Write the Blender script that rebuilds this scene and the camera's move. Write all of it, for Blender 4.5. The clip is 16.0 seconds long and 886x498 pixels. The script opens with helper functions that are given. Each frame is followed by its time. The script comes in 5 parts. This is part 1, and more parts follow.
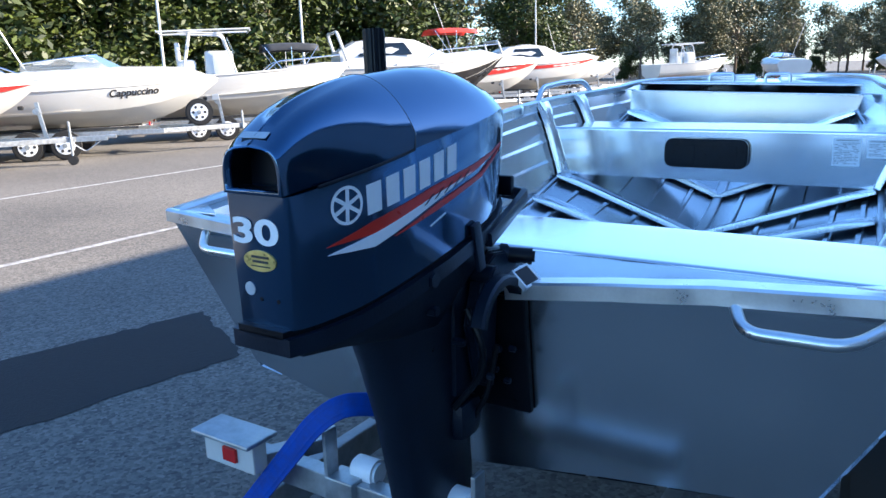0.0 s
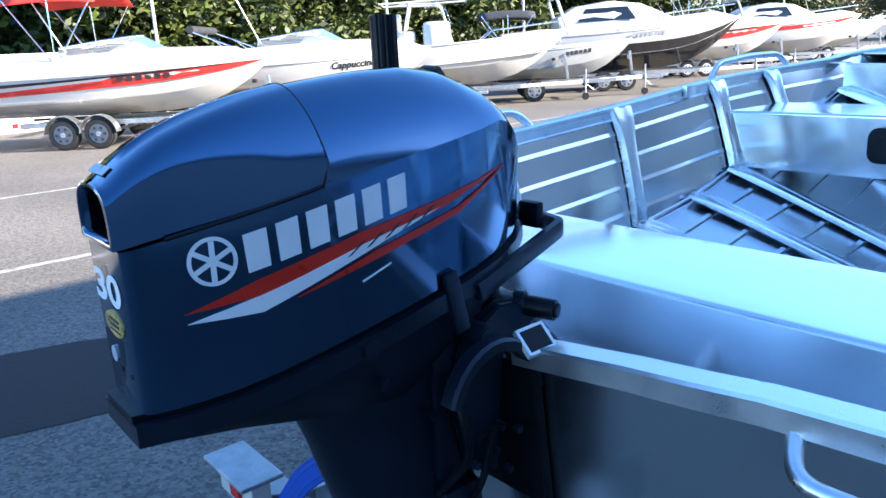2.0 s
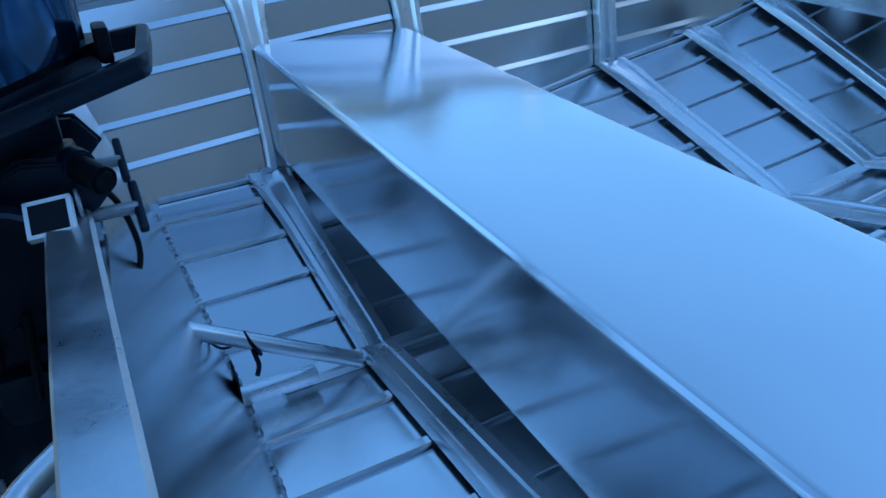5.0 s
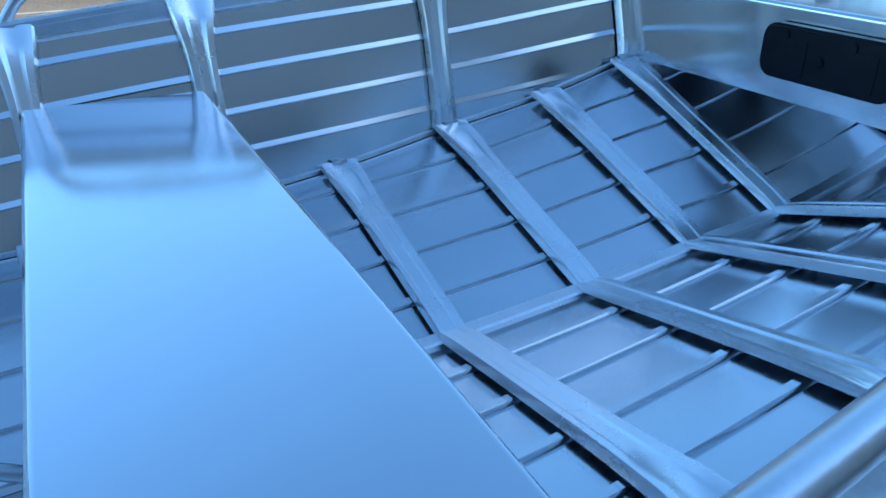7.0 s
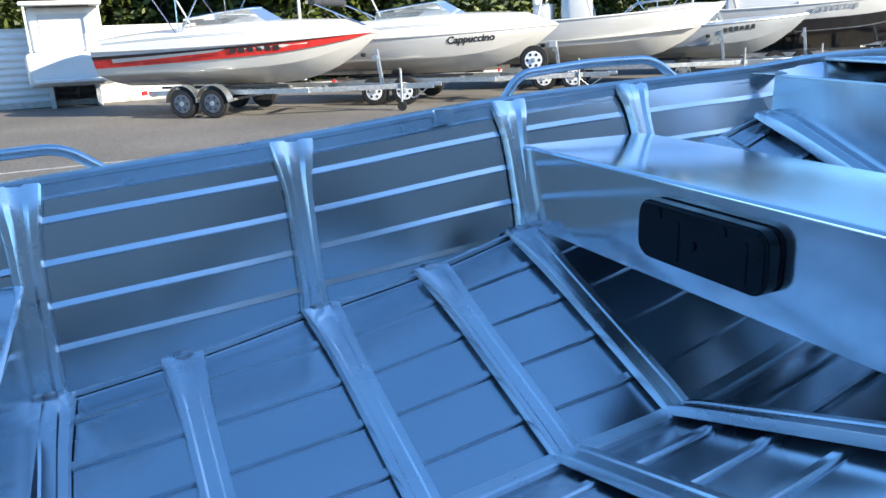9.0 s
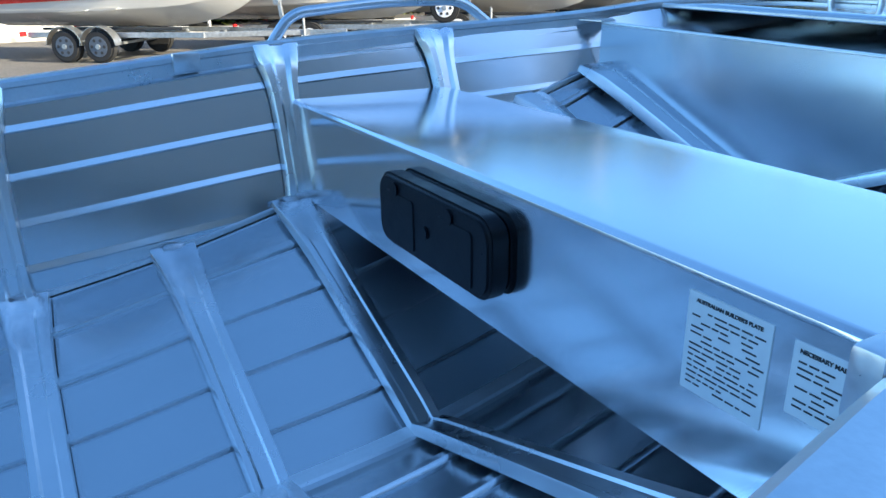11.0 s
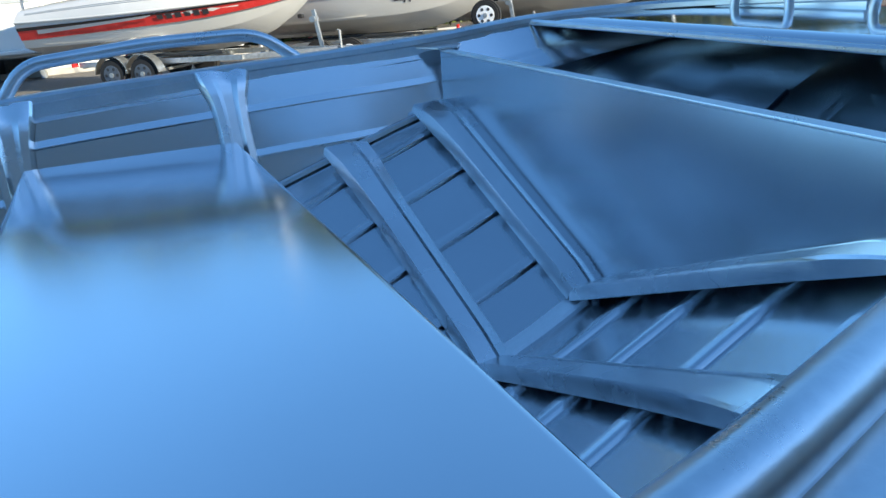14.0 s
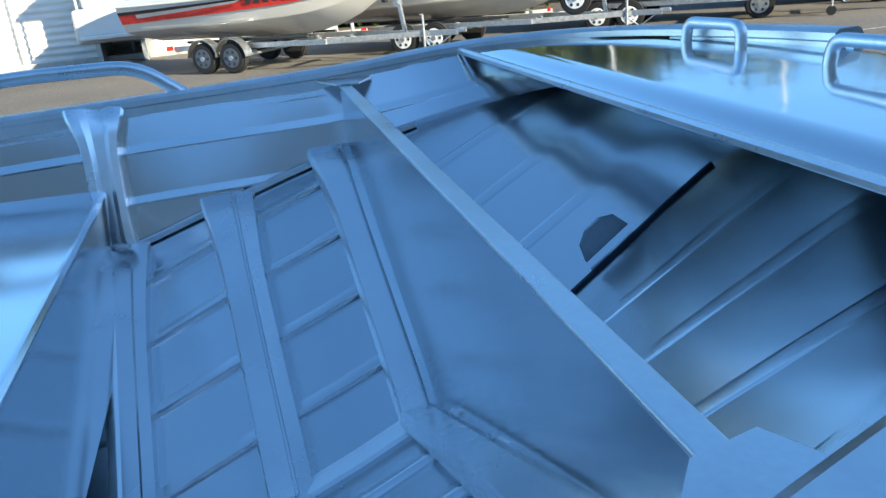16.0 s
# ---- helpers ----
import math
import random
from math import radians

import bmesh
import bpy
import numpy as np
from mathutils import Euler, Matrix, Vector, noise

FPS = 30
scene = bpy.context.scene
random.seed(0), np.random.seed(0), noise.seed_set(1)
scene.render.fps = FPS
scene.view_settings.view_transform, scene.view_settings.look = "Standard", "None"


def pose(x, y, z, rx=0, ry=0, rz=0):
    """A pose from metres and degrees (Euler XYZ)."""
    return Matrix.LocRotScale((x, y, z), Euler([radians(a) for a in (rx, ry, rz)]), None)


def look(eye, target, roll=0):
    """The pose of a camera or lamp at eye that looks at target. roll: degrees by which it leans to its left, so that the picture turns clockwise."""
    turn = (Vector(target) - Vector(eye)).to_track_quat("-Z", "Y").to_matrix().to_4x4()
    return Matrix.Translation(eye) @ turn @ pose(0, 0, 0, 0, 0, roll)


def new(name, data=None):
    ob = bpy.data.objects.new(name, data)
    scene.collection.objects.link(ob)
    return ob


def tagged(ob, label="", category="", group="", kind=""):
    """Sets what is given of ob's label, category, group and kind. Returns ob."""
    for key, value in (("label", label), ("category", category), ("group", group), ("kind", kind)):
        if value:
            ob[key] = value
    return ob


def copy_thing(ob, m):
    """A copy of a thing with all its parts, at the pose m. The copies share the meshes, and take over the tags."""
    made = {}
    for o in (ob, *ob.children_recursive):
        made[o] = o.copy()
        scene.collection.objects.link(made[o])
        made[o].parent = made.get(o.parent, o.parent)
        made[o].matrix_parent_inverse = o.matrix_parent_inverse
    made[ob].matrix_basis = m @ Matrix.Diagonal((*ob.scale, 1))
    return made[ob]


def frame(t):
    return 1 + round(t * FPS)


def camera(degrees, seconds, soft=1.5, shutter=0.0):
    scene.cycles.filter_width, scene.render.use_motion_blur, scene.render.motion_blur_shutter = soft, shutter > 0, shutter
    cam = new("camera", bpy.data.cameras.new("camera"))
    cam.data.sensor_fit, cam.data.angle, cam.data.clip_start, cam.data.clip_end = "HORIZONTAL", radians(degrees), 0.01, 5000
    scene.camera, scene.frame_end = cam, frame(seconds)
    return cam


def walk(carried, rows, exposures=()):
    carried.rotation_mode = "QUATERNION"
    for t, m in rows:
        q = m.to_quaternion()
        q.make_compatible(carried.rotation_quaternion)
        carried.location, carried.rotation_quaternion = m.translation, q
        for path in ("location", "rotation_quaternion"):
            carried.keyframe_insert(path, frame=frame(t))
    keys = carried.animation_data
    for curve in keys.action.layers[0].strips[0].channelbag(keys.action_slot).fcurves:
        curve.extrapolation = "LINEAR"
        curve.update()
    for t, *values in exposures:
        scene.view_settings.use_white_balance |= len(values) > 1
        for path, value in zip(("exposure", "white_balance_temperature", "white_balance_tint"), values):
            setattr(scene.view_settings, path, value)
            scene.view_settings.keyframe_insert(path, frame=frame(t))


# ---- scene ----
cam = camera(61.4, 16.0)
PATH = [
    (0, (0.995, -1.346, 1.619), (-0.072, 0.281, 1.155), -1.7),
    (0.5, (0.959, -1.207, 1.616), (-0.194, 0.359, 1.148), -1.1),
    (1, (0.868, -1.05, 1.615), (-0.354, 0.45, 1.107), -2.3),
    (1.5, (0.908, -0.915, 1.624), (-0.412, 0.491, 1.097), -3.4),
    (2, (1.095, -0.75, 1.658), (-0.401, 0.469, 1.134), -3.0),
    (2.5, (1.183, -0.548, 1.664), (-0.334, 0.645, 1.14), -4.8),
    (3, (1.241, -0.322, 1.656), (-0.234, 0.913, 1.109), -4.2),
    (3.5, (1.229, -0.107, 1.635), (-0.29, 1.051, 1.041), -5.7),
    (3.7, (1.255, -0.023, 1.604), (-0.328, 1.034, 0.99), -5.6),
    (5.8, (1.272, 0.457, 1.579), (-0.249, 1.184, 0.502), -0.0),
    (6, (1.301, 0.569, 1.584), (-0.242, 1.265, 0.519), -0.1),
    (6.5, (1.371, 0.705, 1.597), (-0.198, 1.426, 0.587), -0.7),
    (7, (1.349, 0.815, 1.627), (-0.246, 1.615, 0.722), -0.6),
    (7.5, (1.242, 0.953, 1.645), (-0.413, 1.78, 0.885), 0.1),
    (8, (1.257, 1.022, 1.696), (-0.446, 1.842, 1.043), -2.1),
    (8.5, (1.296, 1.233, 1.676), (-0.455, 2.001, 1.088), -3.2),
    (9, (1.303, 1.397, 1.679), (-0.446, 2.179, 1.104), -2.4),
    (9.5, (1.227, 1.555, 1.65), (-0.49, 2.392, 1.058), -2.1),
    (9.7, (1.215, 1.634, 1.611), (-0.507, 2.476, 1.04), -2.4),
    (11.8, (1.129, 2.199, 1.621), (-0.452, 3.113, 0.804), -0.7),
    (12, (1.108, 2.263, 1.62), (-0.553, 3.075, 0.858), -3.8),
    (12.5, (1.035, 2.41, 1.596), (-0.612, 3.268, 0.854), -5.2),
    (13, (1.091, 2.611, 1.625), (-0.574, 3.432, 0.88), -4.8),
    (13.5, (1.11, 2.751, 1.617), (-0.606, 3.505, 0.92), -3.9),
    (14, (1.071, 2.872, 1.625), (-0.662, 3.603, 0.946), -4.5),
    (14.5, (0.997, 2.974, 1.661), (-0.749, 3.654, 0.962), -4.9),
    (15, (0.945, 3.107, 1.633), (-0.847, 3.671, 0.947), -6.9),
    (15.5, (0.936, 3.271, 1.655), (-0.882, 3.743, 0.968), -6.0),
    (16, (0.93, 3.436, 1.683), (-0.88, 3.908, 0.975), -5.1),
]
walk(cam, [(t, look(eye, target, roll)) for t, eye, target, roll in PATH],
     exposures=[(0.0, 2.08, 5000, 6), (1.5, 2.4, 4960, 6), (2.5, 2.25, 4950, 6), (3.0, 1.85, 4930, 6), (3.5, 1.7, 4880, 4), (5.8, 1.6, 5030, -3), (7.5, 1.8, 5060, -2), (8.5, 1.67, 4940, 0), (9.5, 1.57, 4850, 1), (12.0, 1.85, 5080, -3), (12.5, 1.4, 4940, -1), (13.0, 1.25, 4900, -1), (14.0, 1.25, 4950, -3), (14.5, 1.36, 4990, -4), (16.0, 1.5, 5100, -4)])

# ---- world, sun ----
SUN_EL, SUN_AZ = 24.0, 38.0      # degrees; azimuth from +x towards +y
world = bpy.data.worlds.new("sky")
scene.world = world
world.use_nodes = True
wn = world.node_tree
sky = wn.nodes.new("ShaderNodeTexSky")
sky.sky_type = 'NISHITA'
sky.sun_disc = False
sky.sun_elevation = radians(SUN_EL)
sky.sun_rotation = radians(90 - SUN_AZ)
sky.air_density, sky.dust_density, sky.ozone_density = 1.0, 0.4, 2.6
wn.nodes["Background"].inputs["Strength"].default_value = 0.092
wn.links.new(sky.outputs[0], wn.nodes["Background"].inputs["Color"])
sun = new("sun", bpy.data.lights.new("sun", 'SUN'))
sun.data.energy, sun.data.angle, sun.data.color = 5.0, radians(0.6), (1.0, 0.72, 0.44)
sun_from = Vector((math.cos(radians(SUN_EL)) * math.cos(radians(SUN_AZ)), math.cos(radians(SUN_EL)) * math.sin(radians(SUN_AZ)), math.sin(radians(SUN_EL))))
sun.matrix_world = look(sun_from * 50, (0, 0, 0))


# ---- materials ----
def mat(name, color, rough=0.5, metal=0.0, vary=0.12, scale=6.0, bump=0.0, bump_scale=60.0, rough_vary=0.1, stretch=(1, 1, 1), coat=0.0, trans=0.0, stain=None, spec=0.5):
    m = bpy.data.materials.new(name)
    m.use_nodes = True
    nt = m.node_tree
    b = nt.nodes["Principled BSDF"]
    co = nt.nodes.new("ShaderNodeTexCoord")
    mp = nt.nodes.new("ShaderNodeMapping")
    mp.inputs["Scale"].default_value = stretch
    nt.links.new(co.outputs["Object"], mp.inputs["Vector"])
    big = nt.nodes.new("ShaderNodeTexNoise")
    big.inputs["Scale"].default_value, big.inputs["Detail"].default_value = scale, 5
    fine = nt.nodes.new("ShaderNodeTexNoise")
    fine.inputs["Scale"].default_value, fine.inputs["Detail"].default_value = bump_scale, 3
    nt.links.new(mp.outputs[0], big.inputs["Vector"])
    nt.links.new(mp.outputs[0], fine.inputs["Vector"])
    addn = nt.nodes.new("ShaderNodeMath")
    addn.operation = 'MULTIPLY_ADD'
    addn.inputs[1].default_value = 0.35
    nt.links.new(fine.outputs[0], addn.inputs[0])
    nt.links.new(big.outputs[0], addn.inputs[2])
    rmp = nt.nodes.new("ShaderNodeValToRGB")
    c = Vector(color)
    lo = stain if stain else tuple(c * (1 - vary))
    rmp.color_ramp.elements[0].position, rmp.color_ramp.elements[1].position = 0.42, 0.86
    rmp.color_ramp.elements[0].color = (*lo, 1)
    rmp.color_ramp.elements[1].color = (*[min(1, v * (1 + vary)) for v in c], 1)
    nt.links.new(addn.outputs[0], rmp.inputs[0])
    nt.links.new(rmp.outputs[0], b.inputs["Base Color"])
    rr = nt.nodes.new("ShaderNodeMapRange")
    rr.inputs[1].default_value, rr.inputs[2].default_value = 0.4, 0.9
    rr.inputs[3].default_value, rr.inputs[4].default_value = max(0.02, rough - rough_vary), min(1, rough + rough_vary)
    nt.links.new(addn.outputs[0], rr.inputs[0])
    nt.links.new(rr.outputs[0], b.inputs["Roughness"])
    b.inputs["Metallic"].default_value = metal
    b.inputs["Coat Weight"].default_value = coat
    b.inputs["Coat Roughness"].default_value = 0.06
    b.inputs["Specular IOR Level"].default_value = spec
    b.inputs["Transmission Weight"].default_value = trans
    if bump:
        bp = nt.nodes.new("ShaderNodeBump")
        bp.inputs["Strength"].default_value, bp.inputs["Distance"].default_value = bump, 0.004
        nt.links.new(fine.outputs[0], bp.inputs["Height"])
        nt.links.new(bp.outputs[0], b.inputs["Normal"])
    return m


ALU = mat("mill aluminium sheet", (0.71, 0.73, 0.75), 0.20, 1.0, 0.08, 1.3, 0.22, 4, 0.05, (1, 0.5, 1))
ALU_SEAT = mat("smooth aluminium seat sheet", (0.84, 0.85, 0.86), 0.135, 1.0, 0.04, 1.6, 0.08, 3, 0.03)
ALU_DECK = mat("polished aluminium deck sheet", (0.88, 0.89, 0.90), 0.09, 1.0, 0.03, 1.6, 0.30, 4, 0.03)
ALU_RIB = mat("pressed aluminium frame", (0.90, 0.91, 0.92), 0.27, 1.0, 0.07, 3, 0.25, 14, 0.07)
ALU_PALE = mat("brushed aluminium extrusion", (0.82, 0.83, 0.84), 0.34, 1.0, 0.08, 12, 0.05, 160, 0.1)
WELD = mat("weld bead", (0.60, 0.61, 0.63), 0.42, 1.0, 0.3, 60, 0.5, 240, 0.15)
COWL = mat("dark blue-grey metallic cowl paint", (0.046, 0.096, 0.190), 0.11, 0.90, 0.05, 3, 0.0, 300, 0.03, coat=0.8)
COWL_LOW = mat("satin dark motor casting", (0.006, 0.011, 0.024), 0.36, 0.3, 0.25, 10, 0.12, 180, 0.1)
BLACK = mat("black moulded plastic", (0.004, 0.005, 0.008), 0.36, 0.0, 0.3, 20, 0.08, 260, 0.1, spec=0.22)
RUBBER = mat("black tyre rubber", (0.018, 0.018, 0.019), 0.8, 0.0, 0.3, 20, 0.2, 120, 0.1)
WHITE_DECAL = mat("white vinyl decal", (0.90, 0.91, 0.92), 0.35, 0.0, 0.03, 20, 0.0)
RED_DECAL = mat("red vinyl decal", (0.56, 0.022, 0.008), 0.35, 0.0, 0.10, 20, 0.0)
GOLD = mat("gold foil sticker", (0.62, 0.50, 0.16), 0.35, 0.6, 0.15, 60, 0.0)
DARK_PRINT = mat("dark print", (0.03, 0.03, 0.035), 0.5, 0.0, 0.1, 30, 0.0)
GREY_DECAL = mat("silver-grey sticker", (0.45, 0.48, 0.52), 0.4, 0.2, 0.1, 40, 0.0)
LABEL_MAT = mat("silver label film", (0.78, 0.80, 0.82), 0.4, 0.0, 0.04, 40, 0.0)
BLUE_STRAP = mat("blue webbing strap", (0.015, 0.055, 0.36), 0.7, 0.0, 0.25, 40, 0.4, 300, 0.1)
GALV = mat("galvanised steel", (0.42, 0.44, 0.46), 0.45, 0.8, 0.22, 18, 0.1, 90, 0.12)
RIM_STEEL = mat("dull blue-grey wheel steel", (0.13, 0.15, 0.19), 0.4, 0.6, 0.15, 20, 0.0)
CHROME = mat("polished stainless", (0.80, 0.81, 0.82), 0.12, 1.0, 0.05, 10, 0.0)
GEL_WHITE = mat("white gelcoat", (0.64, 0.63, 0.60), 0.22, 0.0, 0.05, 1.2, 0.0, 60, 0.08, coat=0.4)
GEL_GREY = mat("pale grey hull paint", (0.42, 0.44, 0.46), 0.35, 0.2, 0.08, 1.5, 0.0)
GEL_RED = mat("red gelcoat stripe", (0.52, 0.03, 0.025), 0.25, 0.0, 0.1, 2, 0.0, coat=0.4)
GEL_BLACK = mat("black gelcoat", (0.012, 0.012, 0.014), 0.18, 0.0, 0.2, 2, 0.0, coat=0.5)
CANVAS_RED = mat("red canvas", (0.58, 0.035, 0.02), 0.75, 0.0, 0.15, 6, 0.3, 200)
CANVAS_DARK = mat("dark canvas", (0.03, 0.032, 0.036), 0.8, 0.0, 0.2, 6, 0.3, 200)
VINYL = mat("cream vinyl", (0.62, 0.58, 0.50), 0.5, 0.0, 0.1, 8, 0.1, 90)
TINT = mat("tinted window", (0.012, 0.016, 0.022), 0.06, 0.0, 0.2, 2, 0.0)
BARK = mat("grey-brown bark", (0.16, 0.12, 0.09), 0.9, 0.0, 0.35, 9, 0.8, 60)
WALL_MAT = mat("pale grey painted wall", (0.39, 0.39, 0.38), 0.7, 0.0, 0.08, 1.2, 0.2, 80)
SHED_MAT = mat("white painted corrugated sheet", (0.76, 0.74, 0.71), 0.5, 0.1, 0.1, 1.5, 0.0)
LINE_MAT = mat("worn white road paint", (0.46, 0.45, 0.43), 0.7, 0.0, 0.2, 9, 0.4, 120, stain=(0.13, 0.125, 0.12))
CONCRETE = mat("pale concrete kerb", (0.42, 0.40, 0.37), 0.85, 0.0, 0.2, 5, 0.4, 90)
LAMP_RED = mat("red lamp lens", (0.50, 0.02, 0.02), 0.2, 0.0, 0.1, 20, 0.0)


def glass_mat():
    m = bpy.data.materials.new("clear acrylic")
    m.use_nodes = True
    b = m.node_tree.nodes["Principled BSDF"]
    b.inputs["Base Color"].default_value = (0.75, 0.82, 0.85, 1)
    b.inputs["Roughness"].default_value = 0.04
    b.inputs["Transmission Weight"].default_value = 0.9
    b.inputs["IOR"].default_value = 1.2
    return m


GLASS = glass_mat()


def asphalt():
    # The broad tone variation also puts long soft tree shadows into the colour.
    m = mat("aged grey asphalt with soft shadow tones", (0.128, 0.119, 0.105), 0.85, 0.0, 0.30, 0.30, 1.0, 60, 0.08)
    nt = m.node_tree
    b = nt.nodes["Principled BSDF"]
    base = b.inputs["Base Color"].links[0].from_socket
    co = [n for n in nt.nodes if n.bl_idname == "ShaderNodeTexCoord"][0]
    vo = nt.nodes.new("ShaderNodeTexVoronoi")
    vo.inputs["Scale"].default_value = 55
    nt.links.new(co.outputs["Object"], vo.inputs["Vector"])
    rm = nt.nodes.new("ShaderNodeValToRGB")
    rm.color_ramp.elements[0].color, rm.color_ramp.elements[1].color = (0.35, 0.35, 0.36, 1), (1.7, 1.66, 1.6, 1)
    nt.links.new(vo.outputs["Color"], rm.inputs[0])
    mx = nt.nodes.new("ShaderNodeMix")
    mx.data_type, mx.blend_type = 'RGBA', 'MULTIPLY'
    mx.inputs[0].default_value = 0.9
    nt.links.new(base, mx.inputs[6])
    nt.links.new(rm.outputs[0], mx.inputs[7])
    nt.links.new(mx.outputs[2], b.inputs["Base Color"])
    return m


ASPHALT = asphalt()
PATCH = mat("dark fresh asphalt patch", (0.016, 0.0155, 0.015), 0.8, 0.0, 0.45, 2, 1.0, 70, 0.08)


def leaf_mat(name, a, b2):
    m = bpy.data.materials.new(name)
    m.use_nodes = True
    nt = m.node_tree
    b = nt.nodes["Principled BSDF"]
    g = nt.nodes.new("ShaderNodeNewGeometry")
    r = nt.nodes.new("ShaderNodeValToRGB")
    r.color_ramp.elements[0].color, r.color_ramp.elements[1].color = (*a, 1), (*b2, 1)
    nt.links.new(g.outputs["Random Per Island"], r.inputs[0])
    nt.links.new(r.outputs[0], b.inputs["Base Color"])
    b.inputs["Roughness"].default_value = 0.55
    b.inputs["Subsurface Weight"].default_value = 0.0
    b.inputs["Transmission Weight"].default_value = 0.0
    return m


# Near-black to yellow-green: shaded gaps and sunlit leaves are put into the colour.
LEAF = leaf_mat("green foliage with lit and shaded tones", (0.005, 0.013, 0.002), (0.085, 0.108, 0.010))
LEAF_GUM = leaf_mat("olive gum foliage", (0.05, 0.055, 0.022), (0.20, 0.18, 0.08))


# ---- mesh helpers ----
def link_mesh(name, bm, material, parent=None, label="", smooth=False):
    me = bpy.data.meshes.new(name)
    if not isinstance(bm, bmesh.types.BMesh):
        v, f = bm
        me.from_pydata(v, [], f)
        tmp = bmesh.new()
        tmp.from_mesh(me)
        bm = tmp
    bmesh.ops.recalc_face_normals(bm, faces=bm.faces)
    bm.to_mesh(me)
    bm.free()
    for mt in (material if isinstance(material, (list, tuple)) else (material,)):
        me.materials.append(mt)
    if smooth:
        me.polygons.foreach_set("use_smooth", [True] * len(me.polygons))
        me.set_sharp_from_angle(angle=radians(smooth if smooth is not True else 38))
    ob = new(name, me)
    if parent:
        ob.parent = parent
    if label:
        ob["label"] = label
    return ob


def crisp(ob):
    """Large flat faces keep their own normal beside small rounded ones."""
    wn = ob.modifiers.new("normals", 'WEIGHTED_NORMAL')
    wn.weight, wn.keep_sharp = 100, True
    return ob


def part(name, bm, material, parent, label="", smooth=False):
    return link_mesh(name, bm, material, parent, label, smooth)


def thing(name, label, category, m=None, group="", kind=""):
    ob = new(name)
    ob.empty_display_size = 0.2
    if m is not None:
        ob.matrix_basis = m
    return tagged(ob, label, category, group, kind)


def box(sx, sy, sz, at=(0, 0, 0), bevel=0.0, rot=None, bm=None, seg=2):
    """A box centred at `at`, with rounded edges."""
    b = bmesh.new()
    bmesh.ops.create_cube(b, size=1.0)
    bmesh.ops.scale(b, vec=(sx, sy, sz), verts=b.verts)
    if bevel:
        bmesh.ops.bevel(b, geom=b.edges[:], offset=bevel, segments=seg, affect='EDGES', profile=0.6)
    m = Matrix.Translation(at) @ (rot.to_4x4() if rot is not None else Matrix())
    bmesh.ops.transform(b, matrix=m, verts=b.verts)
    return join(bm, b) if bm is not None else b


def join(a, b):
    me = bpy.data.meshes.new("tmp")
    b.to_mesh(me)
    b.free()
    a.from_mesh(me)
    bpy.data.meshes.remove(me)
    return a


def rod(p, q, r, n=12, r2=None, bm=None, bevel=0.0):
    b = bmesh.new()
    p, q = Vector(p), Vector(q)
    bmesh.ops.create_cone(b, cap_ends=True, segments=n, radius1=r, radius2=r if r2 is None else r2, depth=(q - p).length)
    if bevel:
        bmesh.ops.bevel(b, geom=[e for e in b.edges if abs(e.verts[0].co.z - e.verts[1].co.z) < 1e-6], offset=bevel, segments=2, affect='EDGES')
    turn = (q - p).to_track_quat('Z', 'Y').to_matrix().to_4x4()
    bmesh.ops.transform(b, matrix=Matrix.Translation((p + q) / 2) @ turn, verts=b.verts)
    return join(bm, b) if bm is not None else b


def sweep(points, profile, closed=True, up=(0, 0, 1), caps=True):
    """Sweeps a profile of (side, up) offsets along a polyline."""
    v, f = [], []
    n = len(profile)
    pts = [Vector(p) for p in points]
    for i, p in enumerate(pts):
        d = (pts[min(i + 1, len(pts) - 1)] - pts[max(i - 1, 0)]).normalized()
        side = d.cross(Vector(up)).normalized()
        top = side.cross(d).normalized()
        v += [tuple(p + side * a + top * c) for a, c in profile]
    for i in range(len(pts) - 1):
        for j in range(n if closed else n - 1):
            k = (j + 1) % n
            f.append((i * n + j, i * n + k, (i + 1) * n + k, (i + 1) * n + j))
    if closed and caps:
        f.append(tuple(range(n)))
        f.append(tuple(range((len(pts) - 1) * n, len(pts) * n)))
    return v, f


def circle(r, n=12):
    return [(r * math.cos(2 * math.pi * i / n), r * math.sin(2 * math.pi * i / n)) for i in range(n)]


def arc_path(points, r=0.05, n=5):
    """A polyline with its inner corners rounded."""
    pts = [Vector(p) for p in points]
    out = [pts[0]]
    for a, b, c in zip(pts, pts[1:], pts[2:]):
        u, w = (a - b), (c - b)
        k = min(r, u.length * 0.48, w.length * 0.48)
        s, e = b + u.normalized() * k, b + w.normalized() * k
        for i in range(n + 1):
            t = i / n
            out.append(s * (1 - t) ** 2 + b * 2 * t * (1 - t) + e * t * t)
    return out + [pts[-1]]


def tube(points, r, rounding=0.05, n=12):
    path = arc_path(points, rounding)
    d = (path[-1] - path[0]).normalized()
    up = (0, 0, 1) if abs(d.z) < 0.9 else (0, 1, 0)
    # frames carried along the path
    v, f = [], []
    side = None
    for i, p in enumerate(path):
        t = (path[min(i + 1, len(path) - 1)] - path[max(i - 1, 0)]).normalized()
        if side is None:
            side = t.cross(Vector(up))
            if side.length < 1e-3:
                side = t.cross(Vector((1, 0, 0)))
        side = (side - t * side.dot(t)).normalized()
        top = t.cross(side)
        v += [tuple(p + side * (r * math.cos(2 * math.pi * k / n)) + top * (r * math.sin(2 * math.pi * k / n))) for k in range(n)]
    m = len(path)
    for i in range(m - 1):
        for j in range(n):
            k = (j + 1) % n
            f.append((i * n + j, i * n + k, (i + 1) * n + k, (i + 1) * n + j))
    f.append(tuple(range(n)))
    f.append(tuple(range((m - 1) * n, m * n)))
    return v, f


